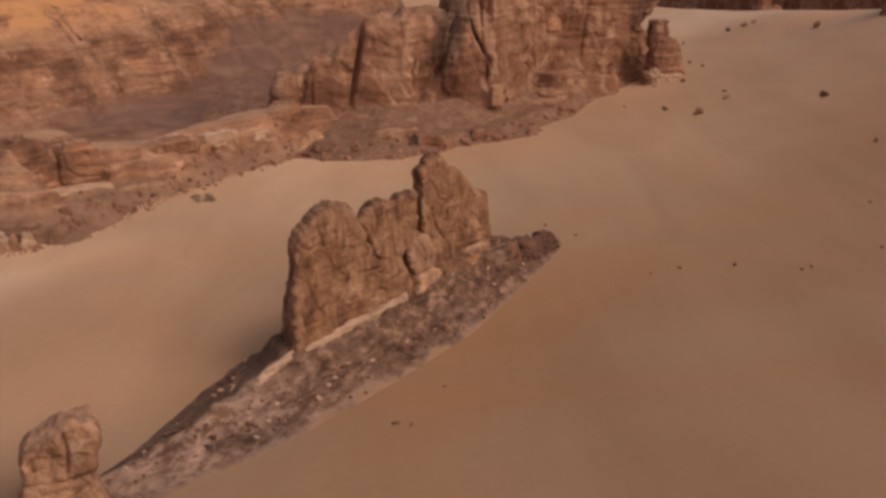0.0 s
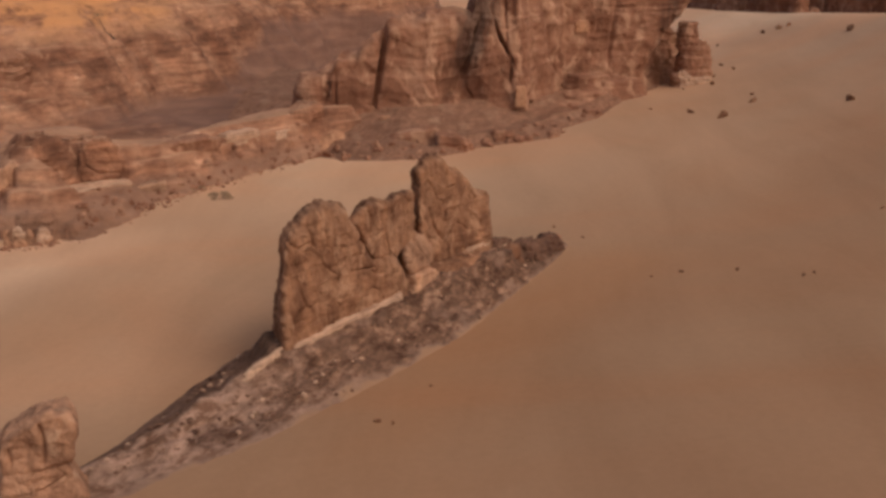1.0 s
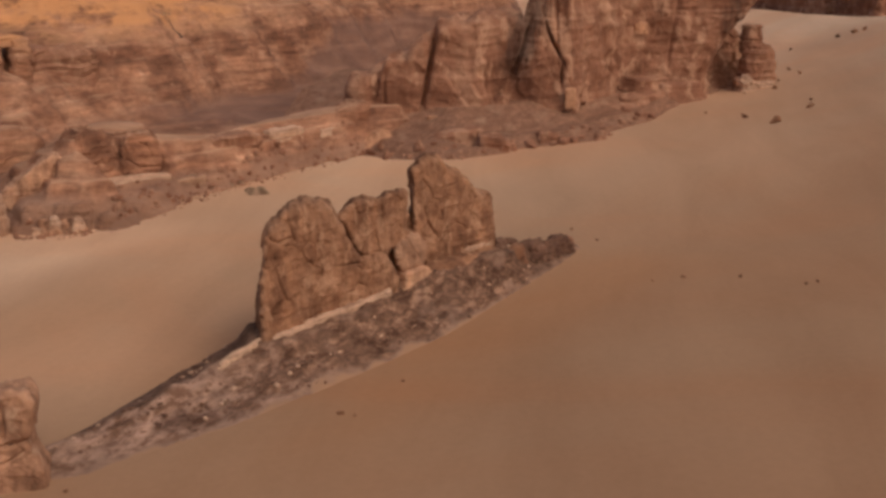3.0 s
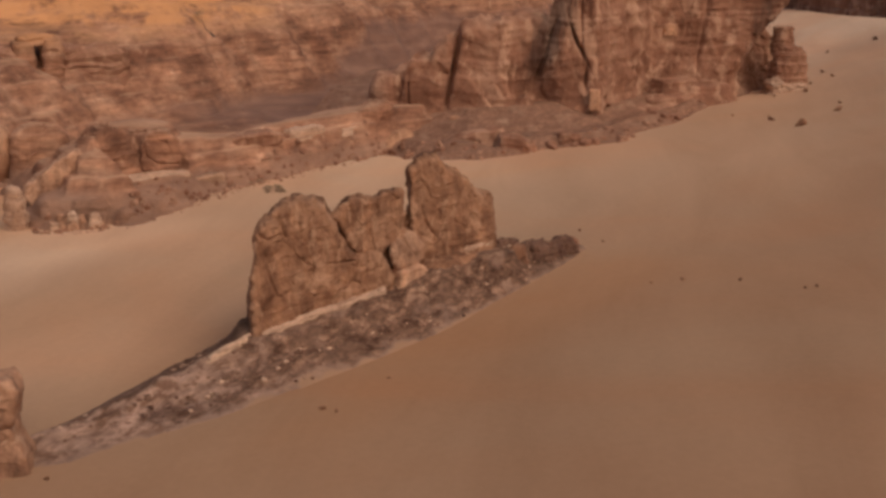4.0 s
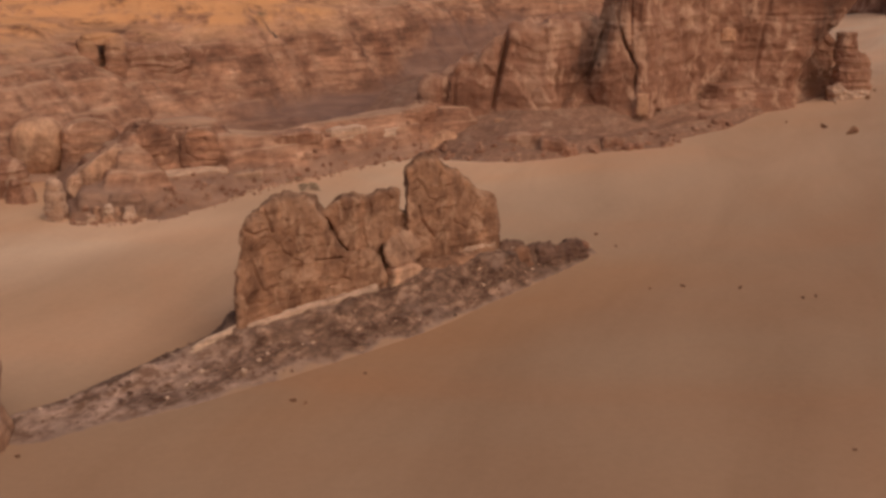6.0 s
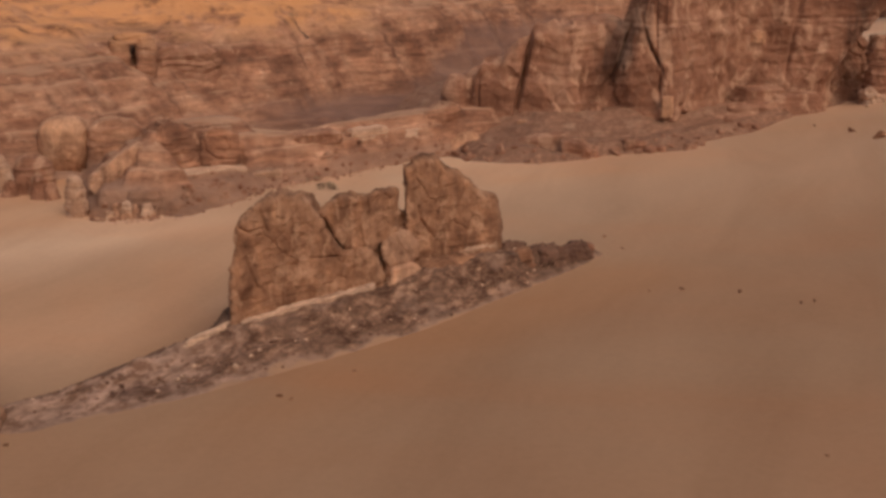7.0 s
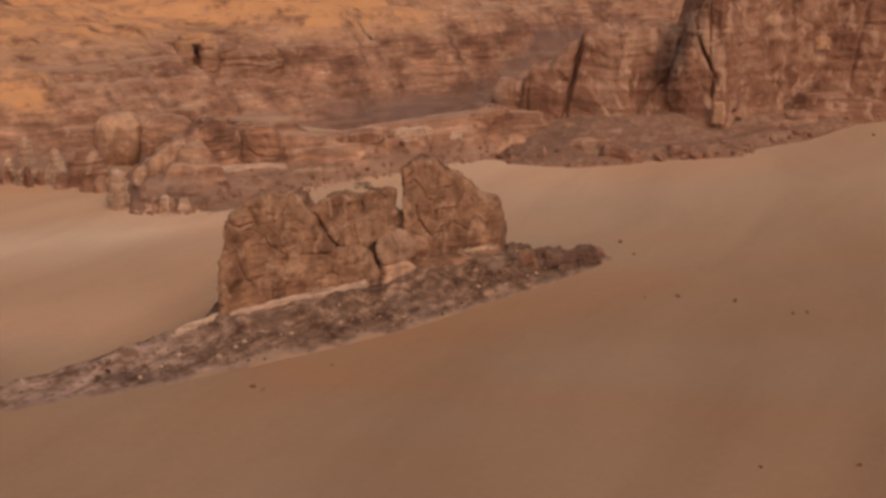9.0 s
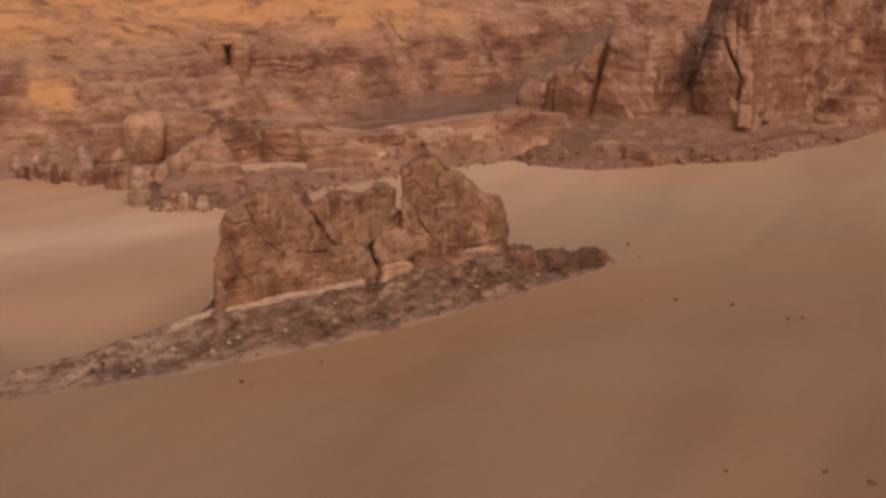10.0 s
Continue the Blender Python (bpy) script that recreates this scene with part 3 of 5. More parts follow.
fin = thing("rock_fin", (*ridge_xy(0, -1), 3.5), "lone brown sandstone fin of cracked blocks standing on the scree ridge", "rock formation")


def line_gap(s, z, line):
    """Distance to a line of (along, height) points."""
    best = np.full(s.shape, 1e9)
    for (a, b), (c, d) in zip(line[:-1], line[1:]):
        t = np.clip(((s - a) * (c - a) + (z - b) * (d - b)) / ((c - a) ** 2 + (d - b) ** 2), 0, 1)
        best = np.minimum(best, np.hypot(s - a - t * (c - a), z - b - t * (d - b)))
    return best


SKEW = 0.75  # the fin's cross joints run slantwise through it


def slab(name, outline, centre, n0, n1, seed, material=None, label="", home=None, plan=None, bevel=0.7, batter=0.05, step=0.12, size=2.6, grooves=(), jag=0.6, crack=0.44, bed=0.22, lump=0.8, crag=0.45):
    """A standing slab of rock: its outline along the ridge (or along a plan line: origin and way), from n0 to n1 across it, with bevelled rims;
    grooves: (line, half width, depth) cut into its front."""
    home = home or fin
    o0, way = (MID, ALONG) if plan is None else (np.array(plan[0], float), np.array(plan[1], float))
    out_way, skew = np.array([way[1], -way[0]]), SKEW if plan is None else 0.0
    ring = np.array([*outline, outline[0]], float)
    run = np.concatenate([[0], np.cumsum(np.hypot(*np.diff(ring, axis=0).T))])
    q = np.arange(0, run[-1], step)
    off = np.linspace(-0.45, 0.45, 5)
    edge = sum(np.stack([np.interp((q + o) % run[-1], run, ring[:, k]) for k in (0, 1)], -1) for o in off) / 5
    c = np.array(centre, float)
    arm = edge - c
    step_noise = np.stack([edge[:, 0] / 0.9, edge[:, 1] / 0.9, 0 * q + seed], 1)
    arm = arm * (1 + (0.16 * np.tanh(4 * vnoise(step_noise, seed + 3)) + 0.10 * np.tanh(4 * vnoise(step_noise * 2.3, seed + 4)))[:, None] * jag / np.linalg.norm(arm, axis=1)[:, None])
    edge = c + arm
    reach = np.linalg.norm(arm, axis=1)
    tangent = np.roll(edge, -1, 0) - np.roll(edge, 1, 0)
    side = np.stack([tangent[:, 1], -tangent[:, 0]], -1)
    side *= np.sign((side * arm).sum(1))[:, None] / (np.linalg.norm(side, axis=1)[:, None] + 1e-9)
    rows = [(q, n0, -1.0, 0.0) for q in np.linspace(0.03, 0.86, 10)]          # share of the arm, n, how far out turns to n, to the side
    rows += [(1 - bevel * (1 - math.sin(a)) / reach.mean(), n0 + bevel * (1 - math.cos(a)), -math.cos(a), math.sin(a)) for a in np.linspace(0.2, 1.57, 5)]
    rows += [(1.0, n, 0.0, 1.0) for n in np.arange(n0 + bevel + step, n1 - bevel, step * 1.3)]
    rows += [(1 - bevel * (1 - math.cos(a)) / reach.mean(), n1 - bevel + bevel * math.sin(a), math.sin(a), math.cos(a)) for a in np.linspace(0.0, 1.45, 8)]
    last = rows[-1][0]
    rows += [(q, n1, 1.0, 0.0) for q in np.linspace(last, 0.01, int(reach.max() * 0.8 / step))[1:]]
    P, out, front = [], [], []
    for share, n, wn, ws in rows:
        e = c + arm * share
        nn = n - (batter * (e[:, 1] - 3.0) if n > 0.5 * (n0 + n1) else 0)
        u = e[:, 0] + skew * (-1 - nn)
        x, y = o0[0] + way[0] * u + out_way[0] * nn, o0[1] + way[1] * u + out_way[1] * nn
        P.append(np.stack([x, y, e[:, 1]], -1))
        o = np.stack([way[0] * side[:, 0] * ws + out_way[0] * wn, way[1] * side[:, 0] * ws + out_way[1] * wn, side[:, 1] * ws], -1)
        out.append(o)
        cutin = np.zeros(len(e))
        for line, half, deep in grooves:
            cutin = np.maximum(cutin, deep * np.exp(-(line_gap(e[:, 0], e[:, 1], line) / half) ** 2))
        front.append(cutin * max(wn, 0))
    P, out = np.concatenate(P), np.concatenate(out)
    out /= np.linalg.norm(out, axis=1)[:, None] + 1e-9
    P = roughen(P, out, size, seed, crack, bed, lump, crag) - out * np.concatenate(front)[:, None]
    na, n = len(edge), len(rows)
    i = np.arange(n * na).reshape(n, na)
    j = np.roll(i, -1, 1)
    faces = np.stack([i[:-1], j[:-1], j[1:], i[1:]], -1).reshape(-1, 4)
    return part(name, mesh_of(name, P - np.array(home.location), faces, material or FIN), home, label)


slab("left_block", [(-17.1, 2.4), (-17.1, 6), (-17.0, 8.4), (-16.5, 11.4), (-16, 13.1), (-14.5, 14.2), (-13, 14.95), (-11.5, 15.4), (-8.5, 15.05), (-7.5, 14.3), (-6.75, 13), (-5.8, 11), (-4.9, 9.4), (-3.8, 8.2), (-0.3, 8.0), (0.2, 7.0), (1.1, 6.3), (1.6, 5.0), (1.6, 2.4)], (-9.5, 6.5), -2.8, 1.0, 101,
     grooves=[([(-13.4, 14.6), (-12.9, 13.2), (-12.5, 12.0)], 0.12, 0.6), ([(-15.8, 12.8), (-14.6, 12.2), (-13.0, 12.4)], 0.12, 0.35), ([(-7.5, 8.3), (-3.8, 7.9)], 0.12, 0.25), ([(-14.9, 9.6), (-14.6, 8.2), (-14.0, 6.6)], 0.12, 0.35)])
slab("middle_block", [(-6.5, 12.9), (-5.2, 13.6), (-4, 14), (-2.5, 13.9), (-0.5, 13.6), (0.3, 14.1), (3.6, 13.85), (3.9, 11), (3.7, 8.2), (0.9, 7.9), (0.2, 7.4), (-3.2, 7.4), (-4.6, 9.5), (-5.55, 11.1)], (-0.6, 10.7), -2.6, 0.3, 103,
     grooves=[([(-0.4, 13.8), (-0.1, 12.0), (-0.9, 10.6)], 0.13, 0.4)])
slab("tower", [(4.7, 3.4), (4.6, 11), (4.75, 15.8), (6.6, 16.9), (8.8, 16.4), (10.4, 14.85), (12.6, 14.1), (14.2, 12.5), (16, 11.3), (17.9, 10.8), (18.8, 8.8), (19, 5.1), (18.8, 3.4)], (10, 8.6), -2.9, -0.2, 107,
     grooves=[([(9.5, 15.2), (9.2, 13.2)], 0.12, 0.35), ([(12.4, 13.9), (12.2, 11.8)], 0.12, 0.35), ([(6.6, 11.4), (6.9, 9.8), (8.6, 7.6)], 0.13, 0.4)])
slab("wedged_boulder", [(1.7, 5.4), (1.3, 6.6), (1.4, 8.1), (2.1, 8.9), (3.6, 9.2), (5.2, 8.9), (6.5, 7.6), (6.5, 5.9), (5.4, 5.2)], (3.9, 7.1), -2.4, 1.3, 109, LIGHT, "smooth paler boulder wedged at the tower's foot",
     bevel=1.0, batter=0.12, crack=0.25, crag=0.3, bed=0.15, lump=0.8)
slab("back_block", [(-9, 3), (-9, 11), (-7.2, 12.3), (-5, 12.5), (2.6, 12), (3.4, 10.9), (6, 10.8), (6.6, 3)], (-1.5, 7), -2.5, -1.3, 121, step=0.2, bevel=0.4)
fin_block("foot_block", 4.2, 15.5, -3.2, 3.0, 2.6, slope((-1, 5.5), (1, 5.0)), 111, material=FIN, size=1.4, step=0.12, taper=0.3, power=2.8, bed=0.4, crack=0.5)
fin_block("end_block", 10.5, 18.6, -3.2, 1.0, 2.8, 5.1, 113, material=FIN, size=1.4, step=0.12, taper=0.25, power=2.8, bed=0.4, crack=0.5)
fin_block("pale_bed", -17.9, -0.4, -2.0, 1.7, 2.6, slope((-1, 3.5), (-0.2, 4.0), (1, 4.6)), 115, "pale sandstone bed at the foot", PALE, size=0.6, step=0.13, taper=0.08, power=7.0, round_=0.1)
fin_block("pale_bed", 0.9, 5.4, -1.6, 1.75, 3.4, slope((-1, 5.5), (0.2, 5.8), (1, 5.0)), 117, "pale sandstone bed under the boulder", TAN, size=1.1, step=0.13, taper=0.12, power=5.0, round_=0.12)
fin_block("pale_bed", 9.8, 18.0, -2.5, -0.05, 4.6, slope((-1, 5.3), (1, 5.75)), 119, "pale sandstone bed", PALE, size=0.6, step=0.13, taper=0.05, power=6.0, round_=0.1)


fin_block("pale_bed", -24.4, -16.4, -0.05, 0.8, 0.8, slope((-1, 2.3), (0.2, 3.15), (1, 3.95)), 125, "pale sandstone bed running down the crest", PALE, size=0.5, step=0.13, taper=0.35, power=4.0, round_=0.2)
# dark outcrop at the ridge's high end
outcrop = thing("rock_outcrop", (*ridge_xy(26, 0), 1.5), "dark varnished outcrop of jagged blocks at the ridge's tip", "rock formation")
rng = np.random.default_rng(12)
for k in range(9):
    s = 20.0 + k * 1.45
    n = rng.uniform(-1.2, 0.9)
    x, y = ridge_xy(s, n)
    z = float(ridge_z(np.array(s), np.array(n)))
    block("slab", (x, y), AXIS_TURN + rng.uniform(-18, 18), rng.uniform(1.7, 2.7), rng.uniform(0.8, 1.4), z - 1.2, z + rng.uniform(0.35, 0.85), DARK, outcrop, 400 + k, size=1.2, step=0.12, taper=0.35, power=3.4, crack=1.6, crag=1.6)

bx, by = ridge_xy(20.6, 1.0)
block("smooth_boulder", (bx, by), AXIS_TURN + 8, 2.1, 1.1, 2.0, 4.5, BOULDER, outcrop, 411, label="smooth grey-brown boulder", size=1.6, step=0.12, taper=0.3, power=2.5, round_=0.4, crack=0.2, crag=0.4)
bx, by = ridge_xy(32.6, -0.4)
block("slab", (bx, by), AXIS_TURN - 10, 1.9, 0.9, 0.6, 2.5, ROCK, outcrop, 413, label="brown end block", size=1.2, step=0.12, taper=0.3, power=3.0, crack=1.0, crag=1.0)

# ---- the pinnacle at the ridge's low end ----
px, py = ridge_xy(-44.6, 0.6)
pinnacle = thing("rock_pinnacle", (px, py, -1.0), "stout pale orange sandstone pinnacle with an undercut head", "rock formation")
STAND = ((px - 0.1, py), (0.934, 0.357))
slab("base", [(-2.9, -1.8), (-2.5, 1.2), (-2.0, 2.8), (2.4, 3.3), (2.8, 1.6), (3.5, -0.2), (4.0, -1.8)], (0.3, 0.8), -1.9, 1.9, 131, TAN, home=pinnacle, plan=STAND, bevel=0.5, batter=0.10, size=1.5, jag=0.4, crack=0.5, bed=0.4, crag=0.7,
     grooves=[([(-2.2, 1.0), (0.6, 1.4), (2.6, 2.4)], 0.10, 0.2)])
slab("head", [(-2.0, 2.5), (-2.5, 3.9), (-1.8, 5.3), (-0.3, 6.4), (1.5, 7.15), (2.7, 7.15), (3.2, 6.2), (2.95, 4.4), (2.45, 3.1), (0.4, 2.6)], (0.4, 4.7), -1.7, 2.0, 133, TAN, "orange-brown undercut head", home=pinnacle, plan=STAND, bevel=0.6, batter=0.0, size=1.8, jag=0.3, crack=0.38, bed=0.2, crag=0.7,
     grooves=[([(0.6, 6.4), (0.9, 4.8), (0.7, 3.4)], 0.14, 0.35), ([(-1.6, 4.6), (-1.5, 3.6)], 0.14, 0.4)])


# ---- the butte and its talus ----
def lines_distance(x, y, pts):
    """Signed distance to a polyline (positive to its left) and the place along it, 0 to 1."""
    pts = np.array(pts, float)
    best, side, place = np.full(x.shape, 1e9), np.zeros(x.shape), np.zeros(x.shape)
    run = np.concatenate([[0], np.cumsum(np.hypot(*np.diff(pts, axis=0).T))])
    for k, (p, q) in enumerate(zip(pts[:-1], pts[1:])):
        d = q - p
        t = np.clip(((x - p[0]) * d[0] + (y - p[1]) * d[1]) / (d @ d), 0, 1)
        ex, ey = x - p[0] - t * d[0], y - p[1] - t * d[1]
        r = np.hypot(ex, ey)
        hit = r < best
        best = np.where(hit, r, best)
        side = np.where(hit, np.sign(d[0] * (y - p[1]) - d[1] * (x - p[0])), side)
        place = np.where(hit, (run[k] + t * (run[k + 1] - run[k])) / run[-1], place)
    return best * side, place


def height_rock(name, x0, x1, y0, y1, step, height, material, parent, seed, shake=1.0, label=""):
    """A sheet of rock over a stretch of the plan, shaken sideways so that its steps look broken."""
    xs, ys = np.arange(x0, x1, step), np.arange(y0, y1, step)
    X, Y = np.meshgrid(xs, ys)
    Z = height(X, Y)
    P = np.stack([X, Y, Z], -1).reshape(-1, 3)
    above = np.clip((Z - ground_z(X, Y)).ravel() / 1.5, 0, 1)[:, None]
    gyz, gxz = np.gradient(Z, step)
    steep = np.clip(np.hypot(gxz, gyz), 0, 2).ravel()[:, None]
    out = np.stack([-gxz, -gyz, np.full(Z.shape, 0.6)], -1).reshape(-1, 3)
    out /= np.linalg.norm(out, axis=1)[:, None]
    Q = roughen(P, out, 3.0, seed, 0.22, 1.5, 0.8, 0.35)
    P = P + (Q - P) * above * shake * (0.35 + 0.65 * np.clip(steep, 0, 1))
    o = np.array(parent.location)
    return part(name, mesh_of(name, P - o, sheet(len(xs), len(ys)), material), parent, label)


def terrace(z, step, share, seed, x, y):
    """Turn a smooth slope into benches of about that height."""
    w = fbm(np.stack([x / 14, y / 14, 0 * x], -1).reshape(-1, 3), 3, seed).reshape(x.shape) * step * 0.45
    q = (z + w) / step
    f = q - np.floor(q)
    return z + share * ((np.floor(q) + smooth(0.5, 1.0, f)) * step - w - z)


FOOT = [(-60, 228), (-36, 206), (-27, 202), (-21, 198.5), (-14, 196), (-8, 196.2), (-3, 199.8), (6, 206.6), (12.6, 211.6), (18, 217), (24.5, 228.5), (31, 243), (40, 260.5), (46, 270), (50, 300)]


def talus_z(x, y):
    d, _ = lines_distance(x, y, FOOT)
    g = ground_z(x, y)
    w = fbm(np.stack([x / 9, y / 9, 0 * x], -1).reshape(-1, 3), 3, 77).reshape(x.shape)
    d = d + w * 2.5
    z = g - 0.2 + np.where(d > 0, np.minimum(0.55 * d, 2.5) + np.clip(d - 8, 0, 11) * 0.34, d * 0.4)
    z = z - 2.3 * np.exp(-(((x + 7.6) / 2.0) ** 2 + ((y - 204.2) / 2.8) ** 4)) * (d > 0)  # a hollow beside the undercut block
    return terrace(z, 1.3, 0.35 + 0.4 * smooth(10, 24, x), 205, x, y)


def wall(name, line, lo, hi, base, top, material, parent, seed, step=0.33, size=4.5, batter=0.06, core=None, tilt=(), cracks=(), label="", **kw):
    """A standing rock face along a stretch (lo to hi, in metres) of a plan line whose open side is to its right, with a ledge back from its top."""
    pts = np.array(line, float)
    run = np.concatenate([[0], np.cumsum(np.hypot(*np.diff(pts, axis=0).T))])
    l = np.arange(lo, hi + step, step)

    def at(q):
        acc = 0
        for off in (-1.6, -0.8, 0.0, 0.8, 1.6):
            acc = acc + np.stack([np.interp(q + off, run, pts[:, 0]), np.interp(q + off, run, pts[:, 1])], -1) / 5
        return acc
    c = at(l)
    d = at(l + 2.0) - at(l - 2.0)
    d /= np.linalg.norm(d, axis=1)[:, None]
    nrm = np.stack([d[:, 1], -d[:, 0]], -1)
    high = top(l) if callable(top) else np.full(len(l), float(top))
    nz = int((float(high.max()) - base) / step)
    f = np.linspace(0, 1, nz)[:, None]
    z = base + (high - base)[None, :] * f
    back = batter * (z - base) + 1.6 * np.clip((f - 0.9) / 0.1, 0, 1) ** 2
    grid = np.stack([l[None, :] / 5.0 + 0 * z, z / 17.0, 0 * z + seed], -1).reshape(-1, 3)
    back = back + 1.5 * fbm(grid * (0.7, 1, 1), 3, seed + 5).reshape(z.shape)
    for l0, half, deep_in, skew, z0, z1 in cracks:
        back = back + deep_in * np.exp(-((l[None, :] - l0 - skew * (z - 10)) / half) ** 2) * np.clip((z - z0) / 3, 0, 1) * np.clip((z1 - z) / 3, 0, 1)
    X, Y = c[None, :, 0] - nrm[None, :, 0] * back, c[None, :, 1] - nrm[None, :, 1] * back
    for l0, half, share, z0 in tilt:
        X = X + share * np.clip(z - z0, 0, 30) * np.exp(-((l[None, :] - l0) / half) ** 2)
    rows = [np.stack([X, Y, z], -1)]
    outs = [np.stack([nrm[None, :, 0] + 0 * z, nrm[None, :, 1] + 0 * z, 0 * z + 0.15 + np.clip((f - 0.9) / 0.1, 0, 1) * 0.8], -1)]
    for k in range(1, 13):
        t = k / 12
        q = rows[0][-1].copy()
        q[:, :2] += (np.array(core) - q[:, :2]) * t ** 1.3 * 0.97
        q[:, 2] += 0.6 * math.sin(3 * t)
        rows.append(q[None])
        outs.append(np.broadcast_to([0, 0, 1.0], q[None].shape))
    P = np.concatenate(rows).reshape(-1, 3)
    out = np.concatenate(outs).reshape(-1, 3)
    out = out / np.linalg.norm(out, axis=1)[:, None]
    P = roughen(P, out, size, seed, **kw) - np.array(parent.location)
    return part(name, mesh_of(name, P, sheet(len(l), nz + 12), material), parent, label)


BUTTE_LINE = [(-34.5, 224), (-31.5, 220.5), (-27, 215.5), (-20.8, 217), (-17, 218.4), (-6.5, 220.5), (-5.4, 224.0), (-3.0, 227.4), (-0.6, 227.6), (2.6, 227.2), (11.5, 227.6),
              (14.5, 236), (18.5, 247), (22, 258), (26, 261), (35, 262), (41.5, 263.5), (43.5, 273), (56, 281)]
br = np.concatenate([[0], np.cumsum(np.hypot(*np.diff(np.array(BUTTE_LINE, float), axis=0).T))])
butte = thing("rock_butte", (5, 235, 1), "tall red-brown sandstone butte with vertical clefts above a talus apron", "cliff")
height_rock("talus", -50, 70, 190, 285, 0.4, talus_z, TALUS, butte, 201, 0.5, "brown talus of fallen blocks")
ROUGH = dict(crack=0.55, bed=0.45, lump=0.9, crag=0.35, step=0.27, batter=0.11, tilt=[(br[7], 7.0, 0.28, 6), (br[16] + 1.0, 6.0, 0.75, 9)],
             cracks=[(br[4] - 0.3, 0.42, 3.0, 0.18, 3, 22), (br[6] - 1.0, 0.4, 1.8, 0.0, 8, 16), (br[7] + 0.6, 0.4, 1.6, 0.06, 8, 24), (br[9] + 9.9, 0.5, 2.2, -0.7, 13, 24), (br[9] + 6.5, 0.4, 1.6, 0.0, 8, 15), (br[9] + 6.0, 0.3, 0.7, -0.1, 12, 30), (br[12] + 2.0, 0.35, 0.8, -0.25, 13, 30), (br[15] - 3.0, 0.35, 1.0, 0.08, 8, 30), (br[2] + 1.5, 0.3, 0.8, 0.0, 3, 14)])
wall("shoulder", BUTTE_LINE, 0, br[3], 1.0, slope((0, 11.0), (br[1], 13.4), (br[1] + 3, 14.4), (br[2], 14.2), (br[2] + 2.5, 16.6), (br[3], 16.6)), ROCK, butte, 211, core=(-22, 229), **ROUGH)
wall("buttress", BUTTE_LINE, br[3], br[7], 1.0, slope((br[3], 16.6), (br[3] + 1.5, 18.5), (br[4] - 0.6, 20.4), (br[4] + 0.5, 19.4), (br[4] + 2, 22.6), (br[4] + 5, 23.8), (br[4] + 7, 22.7), (br[5], 24.0), (br[7], 24.2)), ROCK, butte, 211, core=(-9, 238), **ROUGH)
wall("main_wall", BUTTE_LINE, br[7], br[10], 1.0, 46, ROCK, butte, 211, core=(5, 258), **ROUGH)
wall("flank_wall", BUTTE_LINE, br[10], br[14], 1.0, 46, ROCK, butte, 211, core=(5, 258), **ROUGH)
wall("east_wall", BUTTE_LINE, br[14], br[18], 1.0, slope((br[14], 46), (br[17], 44), (br[17] + 3, 22), (br[18], 12)), ROCK, butte, 211, core=(30, 285), **ROUGH)
block("spur", (-29.4, 220.2), 25, 5.2, 3.8, 1.0, 12.6, ROCK, butte, 221, size=2.8, step=0.22, power=2.7, taper=0.12, round_=0.35, crack=0.6, crag=0.4)
block("core", (11, 268), 0, 11.0, 22.0, 1.0, 45, ROCK, butte, 223, size=5.0, step=0.8, power=3.0, taper=0.04)
for k, (x, y, turn, a, c, lo, hi) in enumerate([(21.5, 243.5, 66, 7.5, 4.2, 1.5, 4.4), (26.5, 252.0, 58, 8.5, 4.6, 2.0, 6.0), (34.0, 258.8, 35, 8.0, 4.0, 3.0, 7.6), (27.0, 257.0, 45, 7.5, 4.4, 4.0, 8.6)]):
    block("ledge", (x, y), turn, a, c, lo, hi, ROCK, butte, 241 + k, size=2.2, step=0.22, power=4.0, taper=0.3, round_=0.15, bed=1.6, lump=0.4, crack=0.4, crag=0.5)
block("chockstone", (-3.2, 224.4), 25, 3.0, 2.6, 1.0, slope((-1, 6.6), (0, 8.2), (1, 7.4)), ROCK, butte, 251, size=2.4, step=0.2, power=2.8, taper=0.3, round_=0.35, crack=0.6, crag=0.5)
block("undercut_block", (-2.2, 203.6), 6, 3.0, 2.3, -0.8, slope((-1, 4.2), (0.2, 4.0), (1, 2.7)), ROCK, butte, 253, size=1.8, step=0.16, power=4.6, taper=-0.06, round_=0.2, crack=0.5, crag=0.6)
block("undercut_block", (-9.4, 206.4), 20, 4.6, 1.8, -0.8, slope((-1, 3.4), (0.4, 4.6), (1, 4.8)), ROCK, butte, 255, size=1.8, step=0.16, power=3.4, taper=-0.10, round_=0.2, crack=0.5, crag=0.6)
for k, (x, y, turn, a, c, lo, hi) in enumerate([(11.0, 227.5, 5, 1.2, 0.8, 5.4, 9.6), (25.6, 262.6, 10, 1.7, 0.9, 17.6, 20.2), (-14.2, 215.2, 12, 2.6, 1.0, 4.2, 5.3), (-22.8, 218.4, 5, 0.9, 0.7, 9.7, 10.9)]):
    block("pale_flake", (x, y), turn, a, c, lo, hi, SMOOTH, butte, 261 + k, label="pale freshly broken flake", size=1.2, step=0.14, power=5.0, taper=0.1, round_=0.12, crack=0.4, bed=0.0, crag=0.6)
